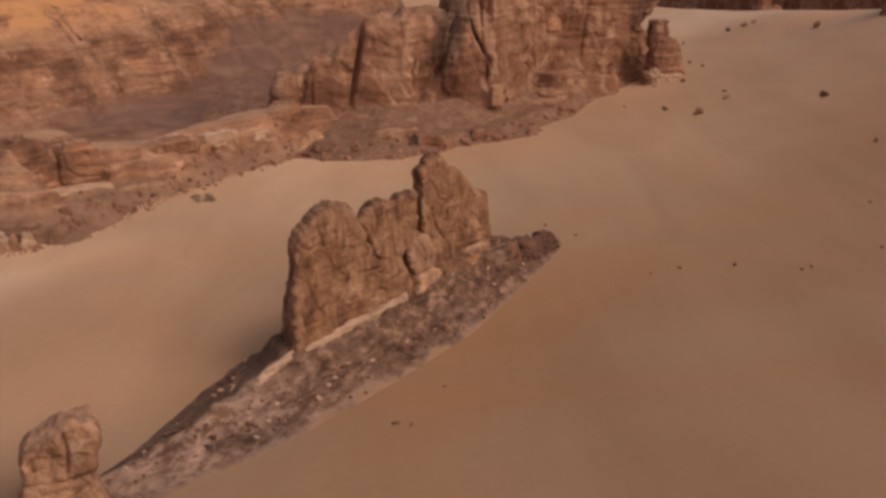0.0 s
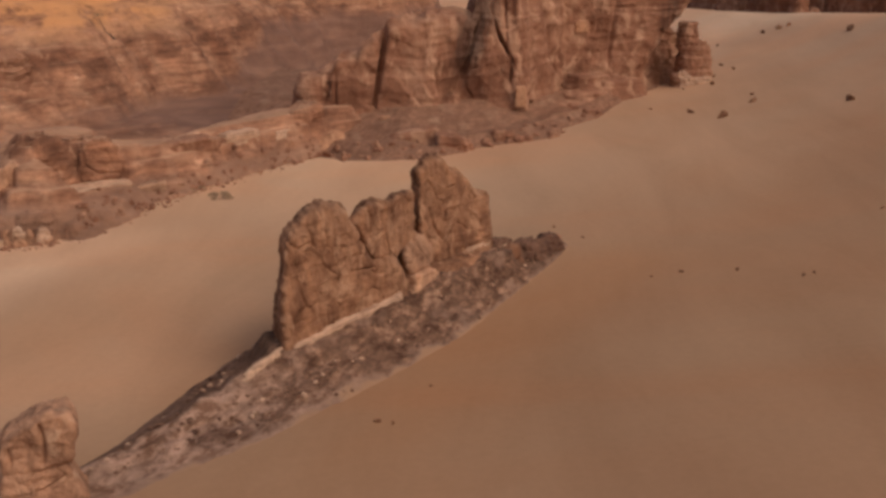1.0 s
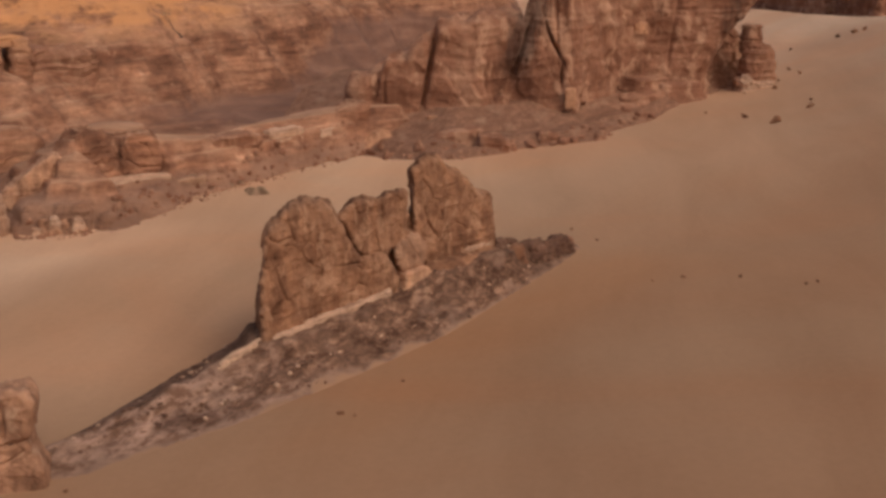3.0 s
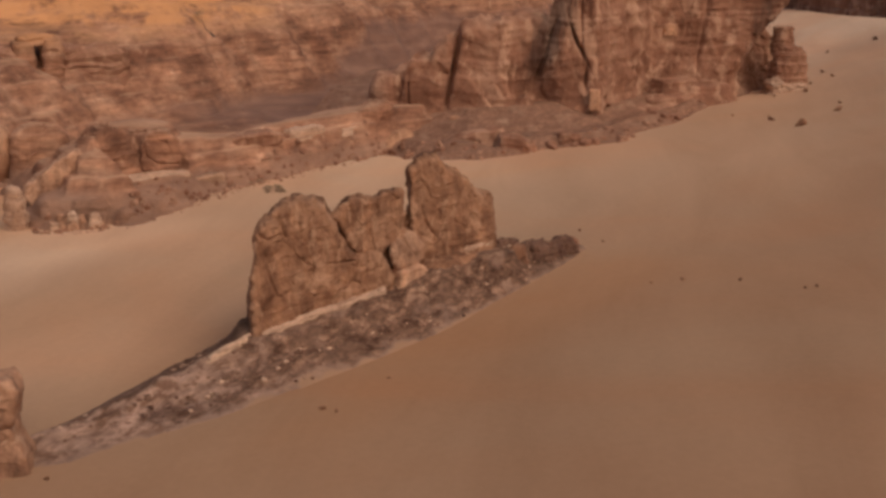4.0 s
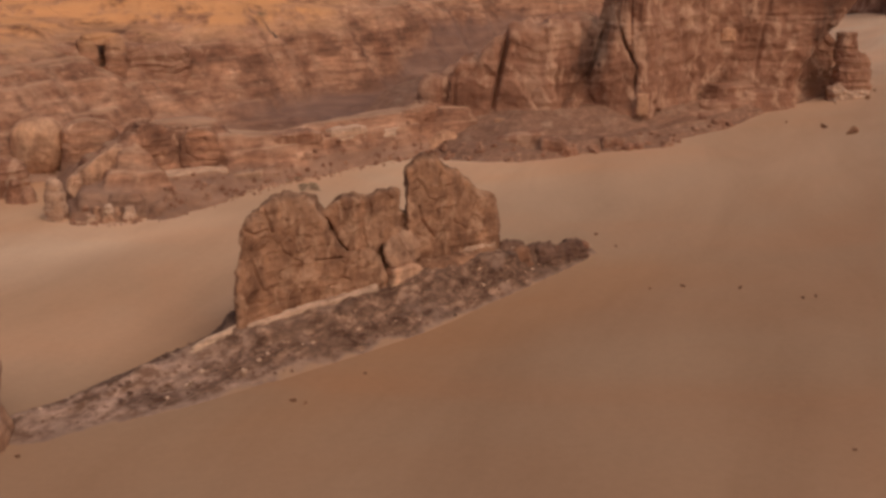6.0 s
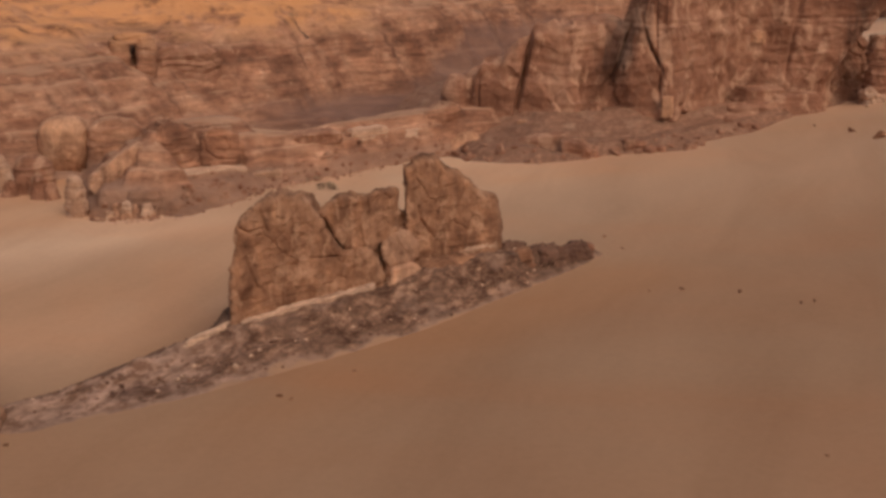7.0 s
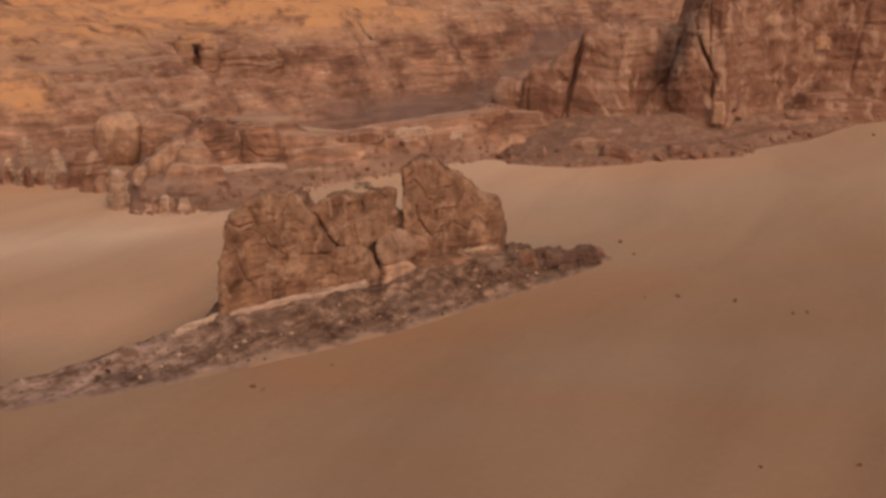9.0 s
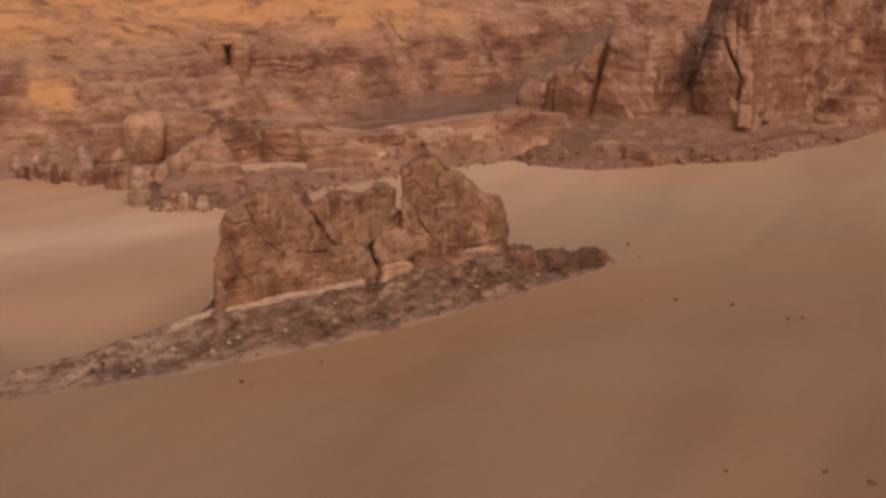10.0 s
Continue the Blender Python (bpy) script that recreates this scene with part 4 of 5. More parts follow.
for k, (x, y, a, h) in enumerate([(6.7, 210.8, 1.5, 1.3), (8.3, 211.0, 1.2, 1.5), (10.5, 211.2, 1.4, 1.0), (1.0, 204.8, 1.3, 0.8), (12.2, 212.4, 1.0, 0.8), (17.4, 215.6, 1.3, 1.0), (4.0, 208.0, 1.0, 0.9), (-0.6, 202.2, 1.2, 0.6)]):
    block("fallen_block", (x, y), 37 * k, a, a * 0.75, -0.8, float(talus_z(np.array([x]), np.array([y]))[0]) + h, ROCK, butte, 281 + k, size=1.2, step=0.14, power=3.4, taper=0.12, round_=0.3, crack=0.6, crag=0.6)
pillar = thing("rock_pillar", (52.5, 269, 4), "squat layered sandstone pillar beside a dark cleft", "rock formation")
block("base", (52.4, 269), 10, 4.7, 3.8, 3.0, 8.6, PALE, pillar, 231, size=2.4, step=0.2, power=3.0, taper=0.10, bed=1.5)
block("body", (53.0, 269.4), 10, 4.2, 3.6, 7.0, slope((-1, 15.8), (0.2, 15.4), (1, 13.0)), ROCK, pillar, 233, size=2.4, step=0.2, power=2.6, taper=0.10, round_=0.35, crag=0.6)
block("head", (51.2, 269.4), 10, 2.5, 2.4, 13.0, 19.6, ROCK, pillar, 235, size=1.8, step=0.2, power=2.6, taper=0.10, crag=0.6)

# ---- the massif to the west: a low headland in front, stepped slopes behind ----
REAR = [(-200, 118), (-120, 137), (-96, 152.5), (-87, 172), (-86, 190), (-87, 208), (-85, 219), (-76, 229), (-72.8, 246), (-70, 262), (-66, 272), (-58, 285), (-54, 302), (-49, 333), (-36, 352), (-18, 366), (-6, 396), (-8, 450)]
HEAD = [(-76, 163), (-70, 161), (-61, 159.5), (-56.5, 167), (-49, 179), (-40, 197), (-33, 207), (-24, 216)]
HEAD_Z = [3.5, 7.0, 11.0, 8.6, 6.9, 7.2, 8.6, 7.0]


def rear_z(x, y):
    d, _ = lines_distance(x, y, REAR)
    w = fbm(np.stack([x / 16, y / 16, 0 * x], -1).reshape(-1, 3), 4, 301).reshape(x.shape)
    d = d + w * 6.0
    z = np.interp(d, [-14, -2, 0, 3, 6, 9, 12, 16, 30, 60, 120], [-4, 0.8, 2.2, 4.8, 8.0, 11.4, 14.0, 16.2, 20.5, 26.5, 45.0])
    z = z + np.clip(z - 2, 0, 12) * 0.6 * smooth(228, 248, y)
    z = np.maximum(z, (1.7 + 0.03 * np.clip(d, -30, 0)) * smooth(205, 222, y) - 6 * smooth(222, 205, y) - 8 * smooth(-24, -34, d))
    z = z - 3.2 * np.exp(-(((x + 99) / 5) ** 2 + ((y - 212) / 7) ** 2))
    z = np.maximum(z, 18.2 - 7.0 * (((x + 86) / 9) ** 2 + ((y - 255) / 10) ** 2))
    z = np.maximum(z, 7.8 - 9.5 * (((x + 71) / 15) ** 2 + ((y - 188) / 17) ** 2))
    flatp = np.stack([x, y, 0 * x], -1).reshape(-1, 3)
    z = z + 0.9 * fbm(flatp / 7, 3, 305).reshape(x.shape) + smooth(8, 20, d) * 3.2 * np.clip(fbm(flatp / np.array([13, 9, 1]), 4, 306).reshape(x.shape), -0.05, 1)
    return terrace(terrace(z, 3.1, 0.5, 303, x, y), 1.05, 0.35, 304, x, y)


def head_z(x, y):
    d, place = lines_distance(x, y, HEAD)
    pts = np.array(HEAD, float)
    run = np.concatenate([[0], np.cumsum(np.hypot(*np.diff(pts, axis=0).T))])
    top = np.interp(place, run / run[-1], HEAD_Z)
    w = fbm(np.stack([x / 8, y / 8, 0 * x], -1).reshape(-1, 3), 4, 311).reshape(x.shape)
    front = np.interp(place, run / run[-1], [7, 12, 17.5, 12, 8.5, 9, 8, 7])
    q = np.clip(np.abs(d) / np.where(d < 0, front, 11.0) + w * 0.25, 0, 1.3)
    z = -1.4 + (top + 1.4) * (1 - q ** np.interp(place, [0.4, 0.6], [1.5, 2.4]))
    z = terrace(terrace(z, 2.4, 0.6, 313, x, y), 0.8, 0.45, 314, x, y)
    u, v = (x + 55.2) * 0.53 + (y - 161.2) * 0.848, (x + 55.2) * 0.848 - (y - 161.2) * 0.53
    ledge = 3.1 - 0.3 * np.clip(v - 3.0, 0, 20) + 2.5 * np.clip(np.abs(u) - 6.5, 0, 20) + 3.0 * np.clip(-1.0 - v, 0, 20)
    return np.minimum(z, ledge)


massif = thing("rock_massif", (-80, 210, 0), "stepped orange-brown sandstone massif with sandy benches", "cliff")
height_rock("stepped_slope", -190, 6, 128, 424, 0.52, rear_z, MASSIF, massif, 321, 0.5)
block("bluff", (-98.8, 222.0), 52, 10.5, 5.0, 8.0, 17.0, ROCK, massif, 341, size=2.6, step=0.25, power=4.5, taper=0.1, bed=1.6)
block("bluff", (-110.3, 204.7), 70, 7.5, 5.0, 8.0, 17.6, ROCK, massif, 342, size=2.6, step=0.25, power=4.0, taper=0.1, bed=1.6)

block("dome", (-87.6, 166.8), 20, 4.7, 4.3, -1.0, 9.4, SMOOTH, massif, 344, waist=lambda f: 0.66 + 0.34 * math.sin(min(1.0, f / 0.5) * math.pi / 2), label="rounded orange sandstone dome", size=3.0, step=0.2, power=2.4, taper=0.1, round_=0.5, crack=0.1, crag=0.2, bed=0.2)
block("dome", (-79.6, 170.4), 35, 5.2, 3.8, 0.0, slope((-1, 8.2), (0, 9.3), (1, 8.4)), MASSIF, massif, 345, size=2.8, step=0.2, power=3.4, taper=0.12, round_=0.35, crack=0.4, crag=0.5, bed=0.5, label="rounded overhanging sandstone dome")
for k, (x, y, a, c, lo, hi, tp) in enumerate([(-93.9, 149.4, 2.5, 1.9, -1.2, 7.1, 0.72), (-88.6, 151.0, 2.3, 1.7, -1.2, 5.2, 0.66), (-97.4, 148.6, 1.5, 1.4, -1.2, 3.2, 0.7)]):
    block("cone", (x, y), 25 * k, a, c, lo, hi, PALE, massif, 361 + k, label="pale pointed sandstone spur", size=1.4, step=0.14, power=2.6, taper=tp, round_=0.3, crack=0.5, crag=0.6)
block("knob", (-86.6, 156.4), 35, 3.4, 2.6, -1.4, 4.2, ROCK, massif, 371, label="rounded dark red knob", size=1.8, step=0.16, power=2.4, taper=0.1, round_=0.5, crack=0.6, crag=0.6)
for side in (-1, 1):  # a dark slit stands open between these
    block("crag", (-102.5 + side * 2.75 * 0.785, 211.0 + side * 2.75 * 0.62), 38, 2.2, 3.2, 7.0, 19.2 + 0.4 * side, MASSIF, massif, 347 + side, size=2.0, step=0.2, power=4.5, taper=0.08, round_=0.12, crack=0.5)
block("capstone", (-102.9, 211.5), 38, 4.2, 2.6, 17.9, 19.9, MASSIF, massif, 349, size=2.0, step=0.2, power=4.0, taper=0.1, round_=0.15, crack=0.4)
rng = np.random.default_rng(41)
for k in range(13):
    x, y = -103 + 2.1 * k + rng.uniform(-1, 1), 146.5 + 0.32 * k + rng.uniform(-1.4, 1.4)
    block("slab", (x, y), rng.uniform(0, 180), rng.uniform(1.0, 1.9), rng.uniform(0.8, 1.3), -1.6, rng.uniform(1.2, 3.4), PALE if k % 3 == 1 else ROCK, massif, 350 + k, size=1.4, step=0.16, taper=0.55, power=2.4)

headland = thing("rock_headland", (-55, 170, 0), "low headland of broken red sandstone blocks and pale ledges", "rock formation")
height_rock("ledge_slope", -90, -14, 130, 232, 0.35, head_z, MASSIF, headland, 331, 0.6)
HEAD_CRAGS = [  # name, x, y, turn, half length, half width, base, top, material, taper
    ("crag", -62.0, 159.5, 60, 6.0, 4.4, 1.0, ((-0.6, 9.6), (0, 11.4), (0.6, 10.6)), MASSIF, 0.36), ("crag", -57.2, 166.4, 55, 4.4, 3.6, 1.0, 9.2, MASSIF, 0.10),
    ("crag", -69.0, 163.5, 20, 5.4, 4.2, 1.0, ((-0.6, 6.0), (0.6, 9.4)), MASSIF, 0.36), ("wedge", -69.0, 154.0, 30, 7.0, 3.8, -1.5, ((-0.7, 0.2), (0.1, 4.2), (0.55, 6.8), (0.7, 6.2)), MASSIF, 0.30),
    ("pillar", -67.0, 141.6, 0, 1.7, 1.5, -1.6, 4.8, PALE, 0.30), ("crag", -30.4, 205.8, 45, 4.4, 2.0, 2.0, ((-1, 7.4), (0.2, 8.8), (0.8, 9.4)), MASSIF, 0.10), ("crag", -30.8, 210.0, 40, 6.0, 3.4, 1.5, ((-0.6, 7.2), (0, 8.8), (0.6, 8.0)), MASSIF, 0.34), ("crag", -46.5, 182.5, 60, 5.6, 3.0, 1.0, 6.5, MASSIF, 0.3),
]
HEAD_LEDGES = [
    ("pale_bed", -54.6, 160.8, 58, 6.4, 2.5, 1.4, 3.5, PALE, 0.1), ("pale_bed", -48.8, 168.4, 58, 3.2, 1.4, 0.6, 2.1, PALE, 0.1), ("pale_bed", -59.4, 151.0, 40, 3.4, 1.5, 1.8, 3.4, PALE, 0.1),
    ("crag", -57.8, 146.6, 10, 4.0, 2.8, -1.5, 2.6, MASSIF, 0.4), ("crag", -62.6, 145.0, 30, 3.2, 2.6, -1.5, 2.7, MASSIF, 0.42), ("slab", -55.6, 143.6, 20, 1.5, 1.1, -1.5, 1.2, PALE, 0.6),
    ("slab", -58.6, 143.2, 50, 1.3, 1.0, -1.5, 0.9, PALE, 0.6), ("slab", -52.4, 146.8, 70, 1.9, 1.4, -1.5, 1.2, MASSIF, 0.4), ("slab", -50.2, 152.5, 70, 2.1, 1.5, -1.5, 1.4, MASSIF, 0.4),
    ("pale_bed", -39.2, 191.2, 58, 4.6, 1.5, 4.0, 6.4, PALE, 0.15), ("pale_bed", -33.2, 199.4, 56, 2.6, 1.2, 3.6, 5.3, PALE, 0.2),
]
for k, (name, x, y, turn, a, c, lo, hi, mat, tp) in enumerate(HEAD_CRAGS + HEAD_LEDGES):
    tall = (max(h for _, h in hi) if isinstance(hi, tuple) else hi) - lo
    block(name, (x, y), turn, a, c, lo, slope(*hi) if isinstance(hi, tuple) else hi, mat, headland, 500 + 3 * k, size=min(2.8, 0.4 * tall + 0.5), step=0.2, power=6.0 if name == "pale_bed" else 3.0,
          taper=tp, round_=0.12 if name == "pale_bed" else 0.3, bed=0.7, crack=0.6, crag=0.6)

FACING = (0.813, 0.582)
slab("split_block", [(-3.2, 3.4), (-3.0, 8.0), (-2.0, 9.4), (1.4, 9.6), (2.9, 8.4), (3.2, 3.4)], (0, 6.4), -2.4, 0.4, 561, MASSIF, home=headland, plan=((-54.0, 163.0), FACING), bevel=0.5, size=2.0, crack=0.5,
     grooves=[([(-2.6, 9.0), (-2.3, 6.0), (-0.4, 4.6), (2.6, 4.4)], 0.14, 0.35)])
slab("overhang", [(-5.8, 3.6), (-6.0, 5.4), (-3.5, 6.6), (3.0, 7.2), (5.6, 6.6), (5.4, 4.8)], (0, 5.4), -2.0, 1.4, 563, ROCK, "dark red overhanging bed", home=headland, plan=((-45.6, 180.8), FACING), bevel=0.9, batter=-0.25, size=1.8)
slab("leaning_slab", [(-4.4, 1.6), (-3.9, 3.2), (0.4, 6.4), (3.9, 8.4), (5.2, 7.2), (4.4, 3.6), (1.0, 0.2), (-2.4, -0.6)], (0.6, 3.8), -2.6, 0.2, 565, TAN, "pale slab of sandstone leaning on the headland", home=headland, plan=((-66.2, 150.6), FACING), bevel=0.4, batter=0.0, size=1.6, crag=0.3)
slab("leaning_slab", [(-0.6, 0.6), (0.2, 2.6), (3.0, 5.2), (5.6, 6.6), (7.0, 5.4), (6.4, 2.4), (3.0, -0.6)], (3.2, 2.8), -1.8, 1.0, 567, MASSIF, "pale slab of sandstone leaning on the headland", home=headland, plan=((-66.2, 150.6), FACING), bevel=0.4, batter=0.0, size=1.6, crag=0.3)
block("sand_ramp", (-25.9, 206.2), 54, 7.0, 3.4, -1.0, slope((-1, 0.6), (0, 3.2), (1, 5.8)), SMOOTH, headland, 571, label="pale sandy ramp below the butte", size=2.4, step=0.2, power=2.4, taper=0.62, round_=0.5, crack=0.06, bed=0.0, crag=0.15, lump=0.35)
rng = np.random.default_rng(43)
for k in range(12):  # pale rubble with small alcoves at the foot
    x, y = -61.0 + 0.55 * k + rng.uniform(-0.3, 0.3), 141.6 + 0.12 * k + rng.uniform(0, 2.4)
    block("pale_rubble", (x, y), rng.uniform(20, 130), rng.uniform(0.6, 1.3), rng.uniform(0.5, 0.9), -1.8, rng.uniform(-0.4, 1.3), (PALE, TAN, MASSIF)[k % 3], headland, 580 + k, size=1.1, step=0.12, taper=0.45, power=2.8, crack=1.1, crag=1.2)

# ---- far rocks beyond the dune ----
for k, (x, y, turn, a, c, top) in enumerate([(148, 262, 95, 30, 11, 33), (141, 315, 100, 30, 11, 34), (132, 368, 100, 30, 12, 36), (120, 424, 105, 32, 12, 38), (100, 482, 112, 34, 13, 42), (72, 538, 120, 36, 13, 46)]):
    far = thing("rock_cliff", (x, y, 4), "distant dark red sandstone cliff beyond the dune", "cliff", "far cliffs")
    block("face", (x, y), turn, a, c, -6, top, ROCK, far, 600 + k, size=5.0, step=0.7, power=4.0, taper=0.08)
for x, y, a, h, label in [(95.0, 338, 3.2, 5.5, "small rock stack on the dune crest"), (103.5, 255, 5.0, 8.0, "rough red rock outcrop at the dune's edge"), (101, 345, 2.2, 2.6, "small rock stack on the dune crest")]:
    z = float(ground_z(np.array(float(x)), np.array(float(y))))
    stack = thing("rock_stack", (x, y, z), label, "rock formation")
    block("body", (x, y), 20, a, a * 0.8, z - 1.5, z + h, ROCK, stack, int(620 + x), size=min(3.0, a * 0.7), step=0.3, power=2.8, taper=0.35)

# ---- loose boulders ----
BOULDERS = [  # x, y, metres across
    (51.2, 221.6, 2.3), (59.2, 232.2, 1.5), (46.2, 230.9, 1.5), (39.3, 240.0, 0.8), (56.3, 262.3, 1.7), (63.8, 275.1, 1.3), (68.7, 322.3, 1.1), (79.8, 316.7, 1.7), (83.4, 313.0, 1.9), (85.6, 312.0, 1.6), (89.7, 271.5, 2.6),
    (71.9, 209.7, 2.0), (67.4, 171.0, 1.2), (49.7, 261.5, 1.0), (58.5, 271.7, 0.9), (60.6, 239.9, 1.0), (62.8, 285.8, 1.3), (33.9, 123.6, 0.75), (27.5, 123.7, 0.7), (23.9, 122.8, 0.5), (41.8, 120.5, 0.55), (51.1, 124.5, 0.7),
    (56.3, 142.7, 0.6), (53.2, 82.1, 0.6), (40.4, 119.9, 0.5), (0.2, 93.8, 0.4), (-3.9, 86.3, 0.8), (-2.6, 85.8, 0.5), (49.9, 83.4, 0.4), (-21.8, 70.8, 0.6), (43.3, 81.6, 0.4), (14.0, 147.8, 0.7), (17.5, 142.0, 0.5)]
shapes = [lump_mesh("boulder", 700 + k, BOULDER, 2, 0.9, 0.75) for k in range(7)]
rng = np.random.default_rng(5)
for k, (x, y, size) in enumerate(BOULDERS):
    size *= 0.8 if size < 0.9 else 0.88
    ob = new("boulder", shapes[k % 7])
    ob.location = (x, y, float(ground_z(np.array(x), np.array(y))) + 0.06 * size)
    ob.rotation_euler = (rng.uniform(-0.5, 0.5), rng.uniform(-0.5, 0.5), rng.uniform(0, 6.28))
    ob.scale = (size * rng.uniform(0.95, 1.3), size * rng.uniform(0.7, 0.95), size * rng.uniform(0.75, 1.0))
    tagged(ob, "large dark angular boulder lying on the sand" if size > 1.2 else "small dark angular boulder lying on the sand", "boulder", "boulders on the dune")


def along(line, count, spread, seed):
    """Random spots near a plan line."""
    rng = np.random.default_rng(seed)
    pts = np.array(line, float)
    run = np.concatenate([[0], np.cumsum(np.hypot(*np.diff(pts, axis=0).T))])
    q = rng.uniform(0, run[-1], count)
    return np.interp(q, run, pts[:, 0]) + rng.normal(0, spread, count), np.interp(q, run, pts[:, 1]) + rng.normal(0, spread, count), rng


# ---- stones on the slopes ----
rng = np.random.default_rng(77)
s, n = rng.uniform(-44, 36, 5200), rng.uniform(-7, 10, 5200)
z = ridge_z(s, n)
x, y = ridge_xy(s, n)
keep = (z - ground_z(x, y) > 0.25 + 0.3 * rng.random(len(z))) & ~((s > -18) & (s < 19) & (n > -4) & (n < 2.6))
spots = np.stack([x, y, z], 1)[keep]
tagged(scatter("loose_rubble", spots, 0.10 + 0.4 * rng.random(len(spots)) ** 6, DARK, scree_ridge, 71), kind="stuff")
front = spots[n[keep] > 0.6][::14] + (0.4, 0.3, 0)
tagged(scatter("pale_rubble", front, 0.10 + 0.28 * rng.random(len(front)) ** 5, PALE, scree_ridge, 72), kind="stuff")
big = [lump_mesh("stone", 760 + k, DARK if k < 4 else PALE, 2, 0.8, 0.5) for k in range(6)]
rng = np.random.default_rng(81)
for q in spots[rng.permutation(len(spots))[:150]]:
    k, size = int(rng.integers(6)), rng.uniform(0.28, 0.6)
    ob = part("stone", big[k], scree_ridge)
    ob.location, ob.rotation_euler, ob.scale = Vector(q) - scree_ridge.location, (rng.uniform(-0.4, 0.4), rng.uniform(-0.4, 0.4), rng.uniform(0, 6.3)), (size, size, size * 0.8)
x, y, rng = along(FOOT[1:12], 700, 2.6, 78)
z = talus_z(x, y)
spots = np.stack([x, y, np.maximum(z, ground_z(x, y))], 1)[z > ground_z(x, y) - 0.25]
tagged(scatter("loose_rubble", spots, 0.2 + 1.2 * rng.random(len(spots)) ** 6, ROCK, butte, 73), kind="stuff")
big = [lump_mesh("fallen_block", 770 + k, ROCK, 2, 0.85, 0.5) for k in range(6)]
for q in spots[rng.permutation(len(spots))[:50]]:
    k, size = int(rng.integers(6)), rng.uniform(0.7, 2.1)
    ob = part("fallen_block", big[k], butte)
    ob.location, ob.rotation_euler, ob.scale = Vector(q) - butte.location, (rng.uniform(-0.4, 0.4), rng.uniform(-0.4, 0.4), rng.uniform(0, 6.3)), (size, size, size * 0.8)
x, y, rng = along([(-62, 141.5), (-54, 143), (-49, 158), (-45, 170), (-36, 188), (-28, 202)], 700, 1.3, 79)
z = np.maximum(head_z(x, y), ground_z(x, y))
tagged(scatter("loose_rubble", np.stack([x, y, z], 1), 0.25 + 1.2 * rng.random(len(x)) ** 5, ROCK, headland, 74), kind="stuff")


# ---- plants ----
def twig(bm, a, c, r0, r1, sides=5):
    a, c = Vector(a), Vector(c)
    d = (c - a).normalized()
    u = d.orthogonal().normalized()
    v = d.cross(u)
    ring = []
    for p, r in ((a, r0), (c, r1)):
        ring.append([bm.verts.new(p + (u * math.cos(t) + v * math.sin(t)) * r) for t in (2 * math.pi * k / sides for k in range(sides))])
    for k in range(sides):
        bm.faces.new((ring[0][k], ring[0][(k + 1) % sides], ring[1][(k + 1) % sides], ring[1][k]))


def grow(bm, tips, start, way, length, radius, depth, rng):
    at = Vector(start)
    for _ in range(3):
        way = (way + Vector([rng.uniform(-0.25, 0.25) for _ in range(3)])).normalized()
        nxt = at + way * length / 3
        twig(bm, at, nxt, radius, radius * 0.8)
        at, radius = nxt, radius * 0.8
    if depth == 0:
        tips.append(at)
        return
    for _ in range(rng.choice((2, 3))):
        turn = (way + Vector((rng.uniform(-0.9, 0.9), rng.uniform(-0.9, 0.9), rng.uniform(-0.1, 0.5)))).normalized()
        grow(bm, tips, at, turn, length * 0.72, radius * 0.75, depth - 1, rng)


def leaves(bm, spots, count, spread, size, rng):
    for p in spots:
        for _ in range(count):
            q = p + Vector([rng.gauss(0, spread) for _ in range(3)])
            u = Vector([rng.uniform(-1, 1) for _ in range(3)]).normalized()
            v = u.orthogonal().normalized()
            bm.faces.new([bm.verts.new(q + w) for w in (-u * size, v * size * 0.5, u * size, -v * size * 0.5)])


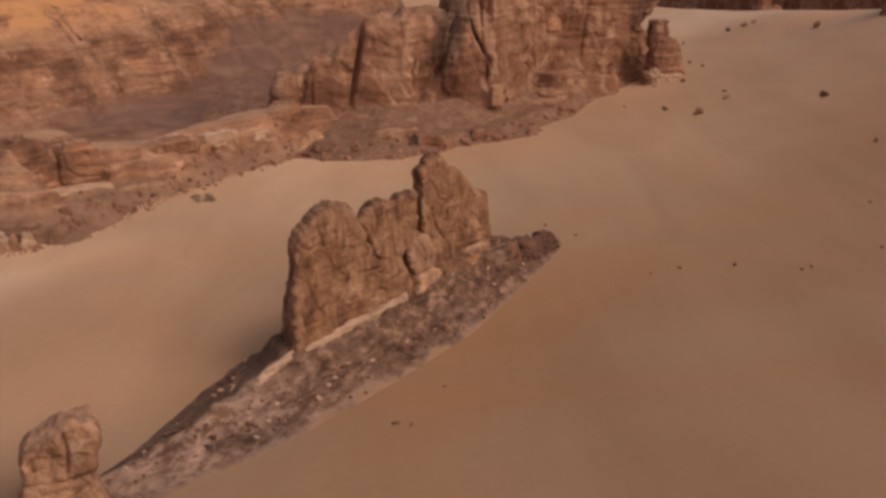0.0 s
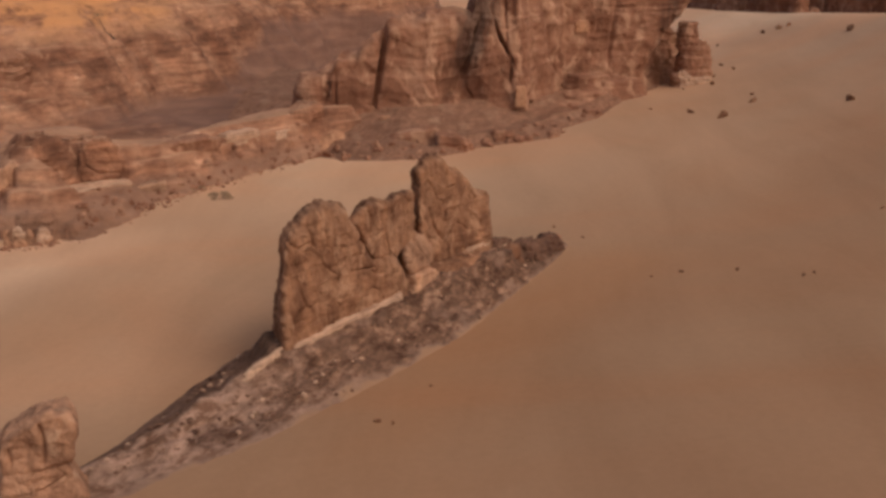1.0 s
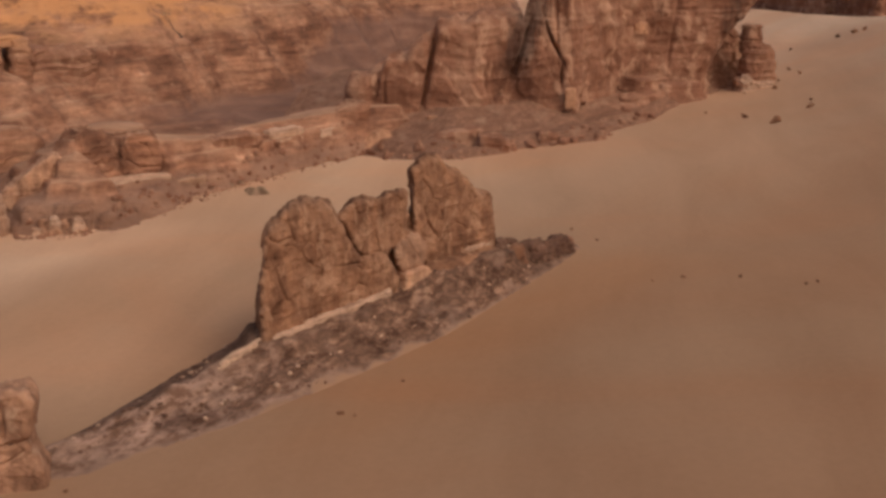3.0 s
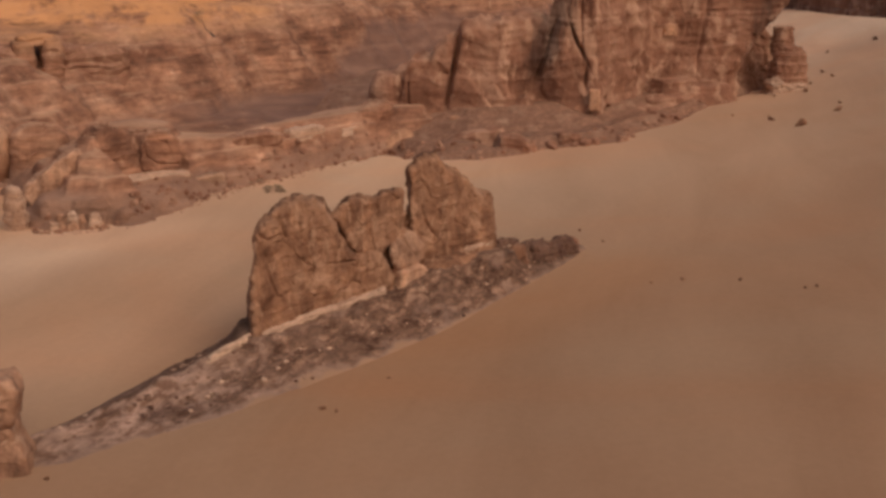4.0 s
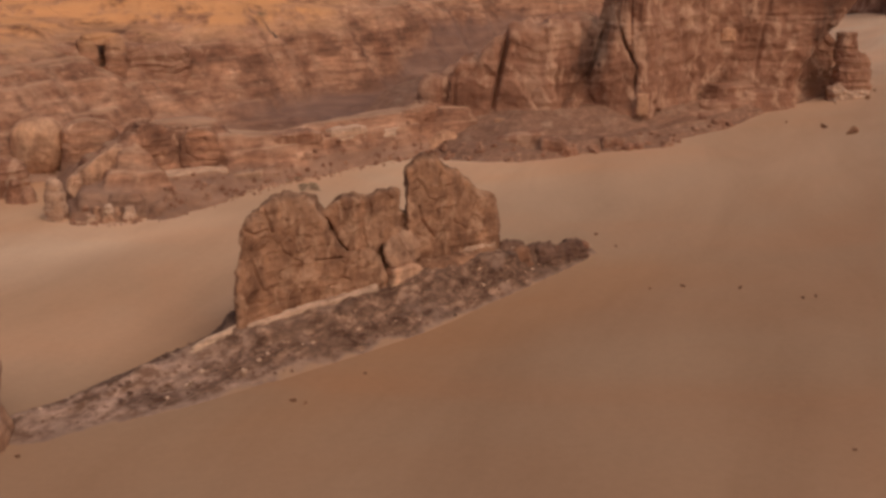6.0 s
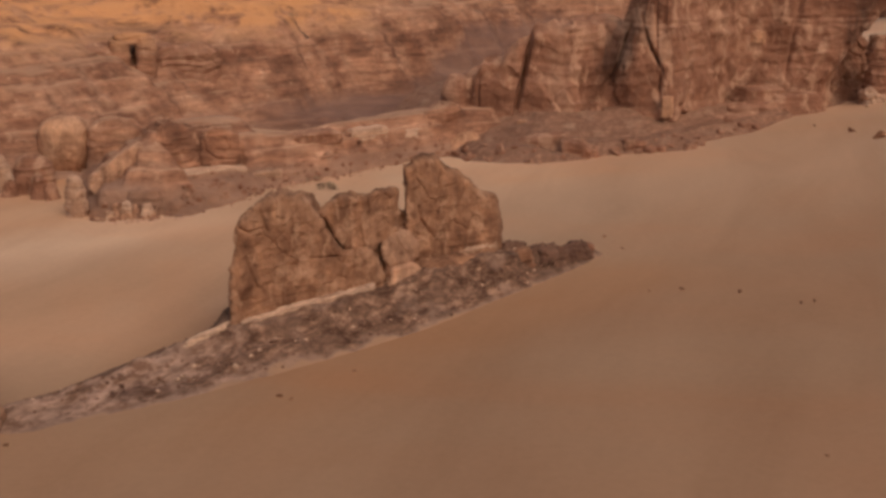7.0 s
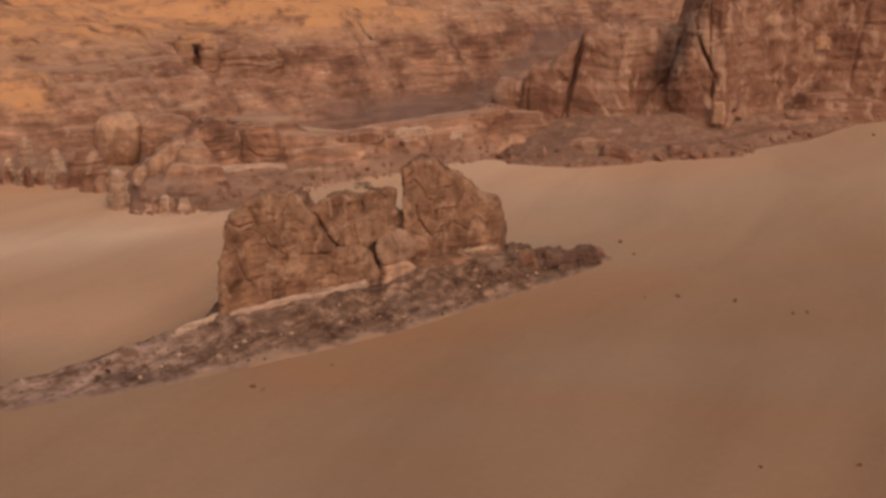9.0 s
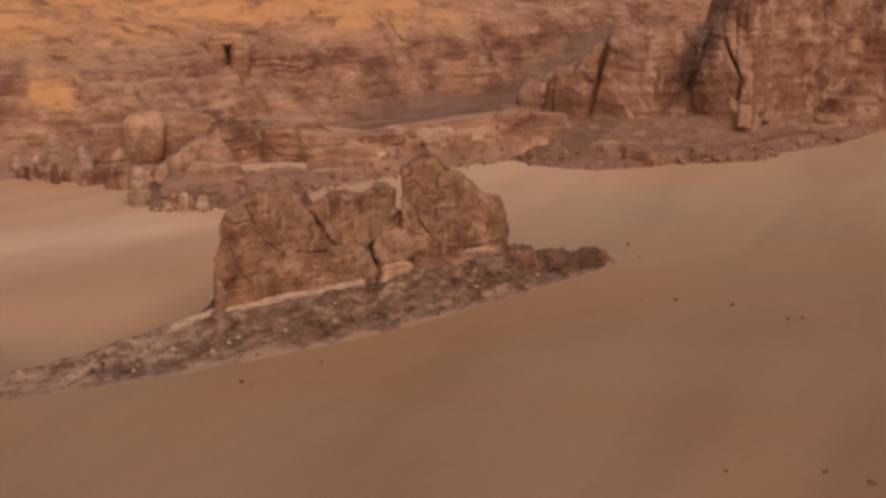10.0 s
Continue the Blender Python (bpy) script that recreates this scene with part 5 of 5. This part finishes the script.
def leaf_material(name, colour):
    m, nd, ln = nodes_of(name)
    bsdf = nd["Principled BSDF"]
    bsdf.inputs["Roughness"].default_value = 0.8
    info = nd.new("ShaderNodeNewGeometry")
    ln.new(ramp(nd, ln, info.outputs["Random Per Island"], [(0.0, tuple(0.6 * c for c in colour)), (1.0, tuple(1.4 * c for c in colour))]), bsdf.inputs["Base Color"])
    return m


BARK, LEAF = leaf_material("dry_bark", (0.06, 0.034, 0.022)), leaf_material("dusty_leaf", (0.33, 0.21, 0.12))

DRY = leaf_material("dry_sparse_leaf", (0.20, 0.125, 0.065))


def plant(name, place, height, depth, lean, label, category, seed, group=""):
    rng = random.Random(seed)
    home = thing(name, place, label, category, group)
    wood, green, tips = bmesh.new(), bmesh.new(), []
    for k in range(1 if depth > 2 else 5):
        way = Vector(lean) if depth > 2 else Vector((rng.uniform(-1, 1), rng.uniform(-1, 1), 0.7)).normalized()
        grow(wood, tips, (0, 0, -0.1), way, height * 0.4, height * (0.07 if depth > 2 else 0.035), depth, rng)
    leaves(green, tips, 2 if depth > 2 else 60, height * (0.05 if depth > 2 else 0.10), height * 0.035, rng)
    for n, bm, mat in (("trunk", wood, BARK), ("crown", green, DRY if depth > 2 else LEAF)):
        me = bpy.data.meshes.new(n)
        bm.to_mesh(me)
        bm.free()
        me.materials.append(mat)
        part(n, me, home)


def on_rear(x, y):
    return float(rear_z(np.array([float(x)]), np.array([float(y)]))[0])


plant("acacia_tree", (-82.1, 256, on_rear(-82.1, 256)), 6.5, 4, (-0.35, -0.2, 0.9), "sparse leaning acacia tree on the orange sand bench", "tree", 117)
for k, (x, y, h) in enumerate([(-37.2, 169.0, 1.6), (-38.6, 169.4, 1.1), (-43.1, 172.9, 0.9), (-41.8, 174.5, 0.8), (-36.0, 168.6, 0.9)]):
    plant("desert_shrub", (x, y, float(ground_z(np.array(x), np.array(y)))), h, 2, (0, 0, 1), "dry brown desert shrub on the valley sand", "shrub", 20 + k, "shrubs in the valley")
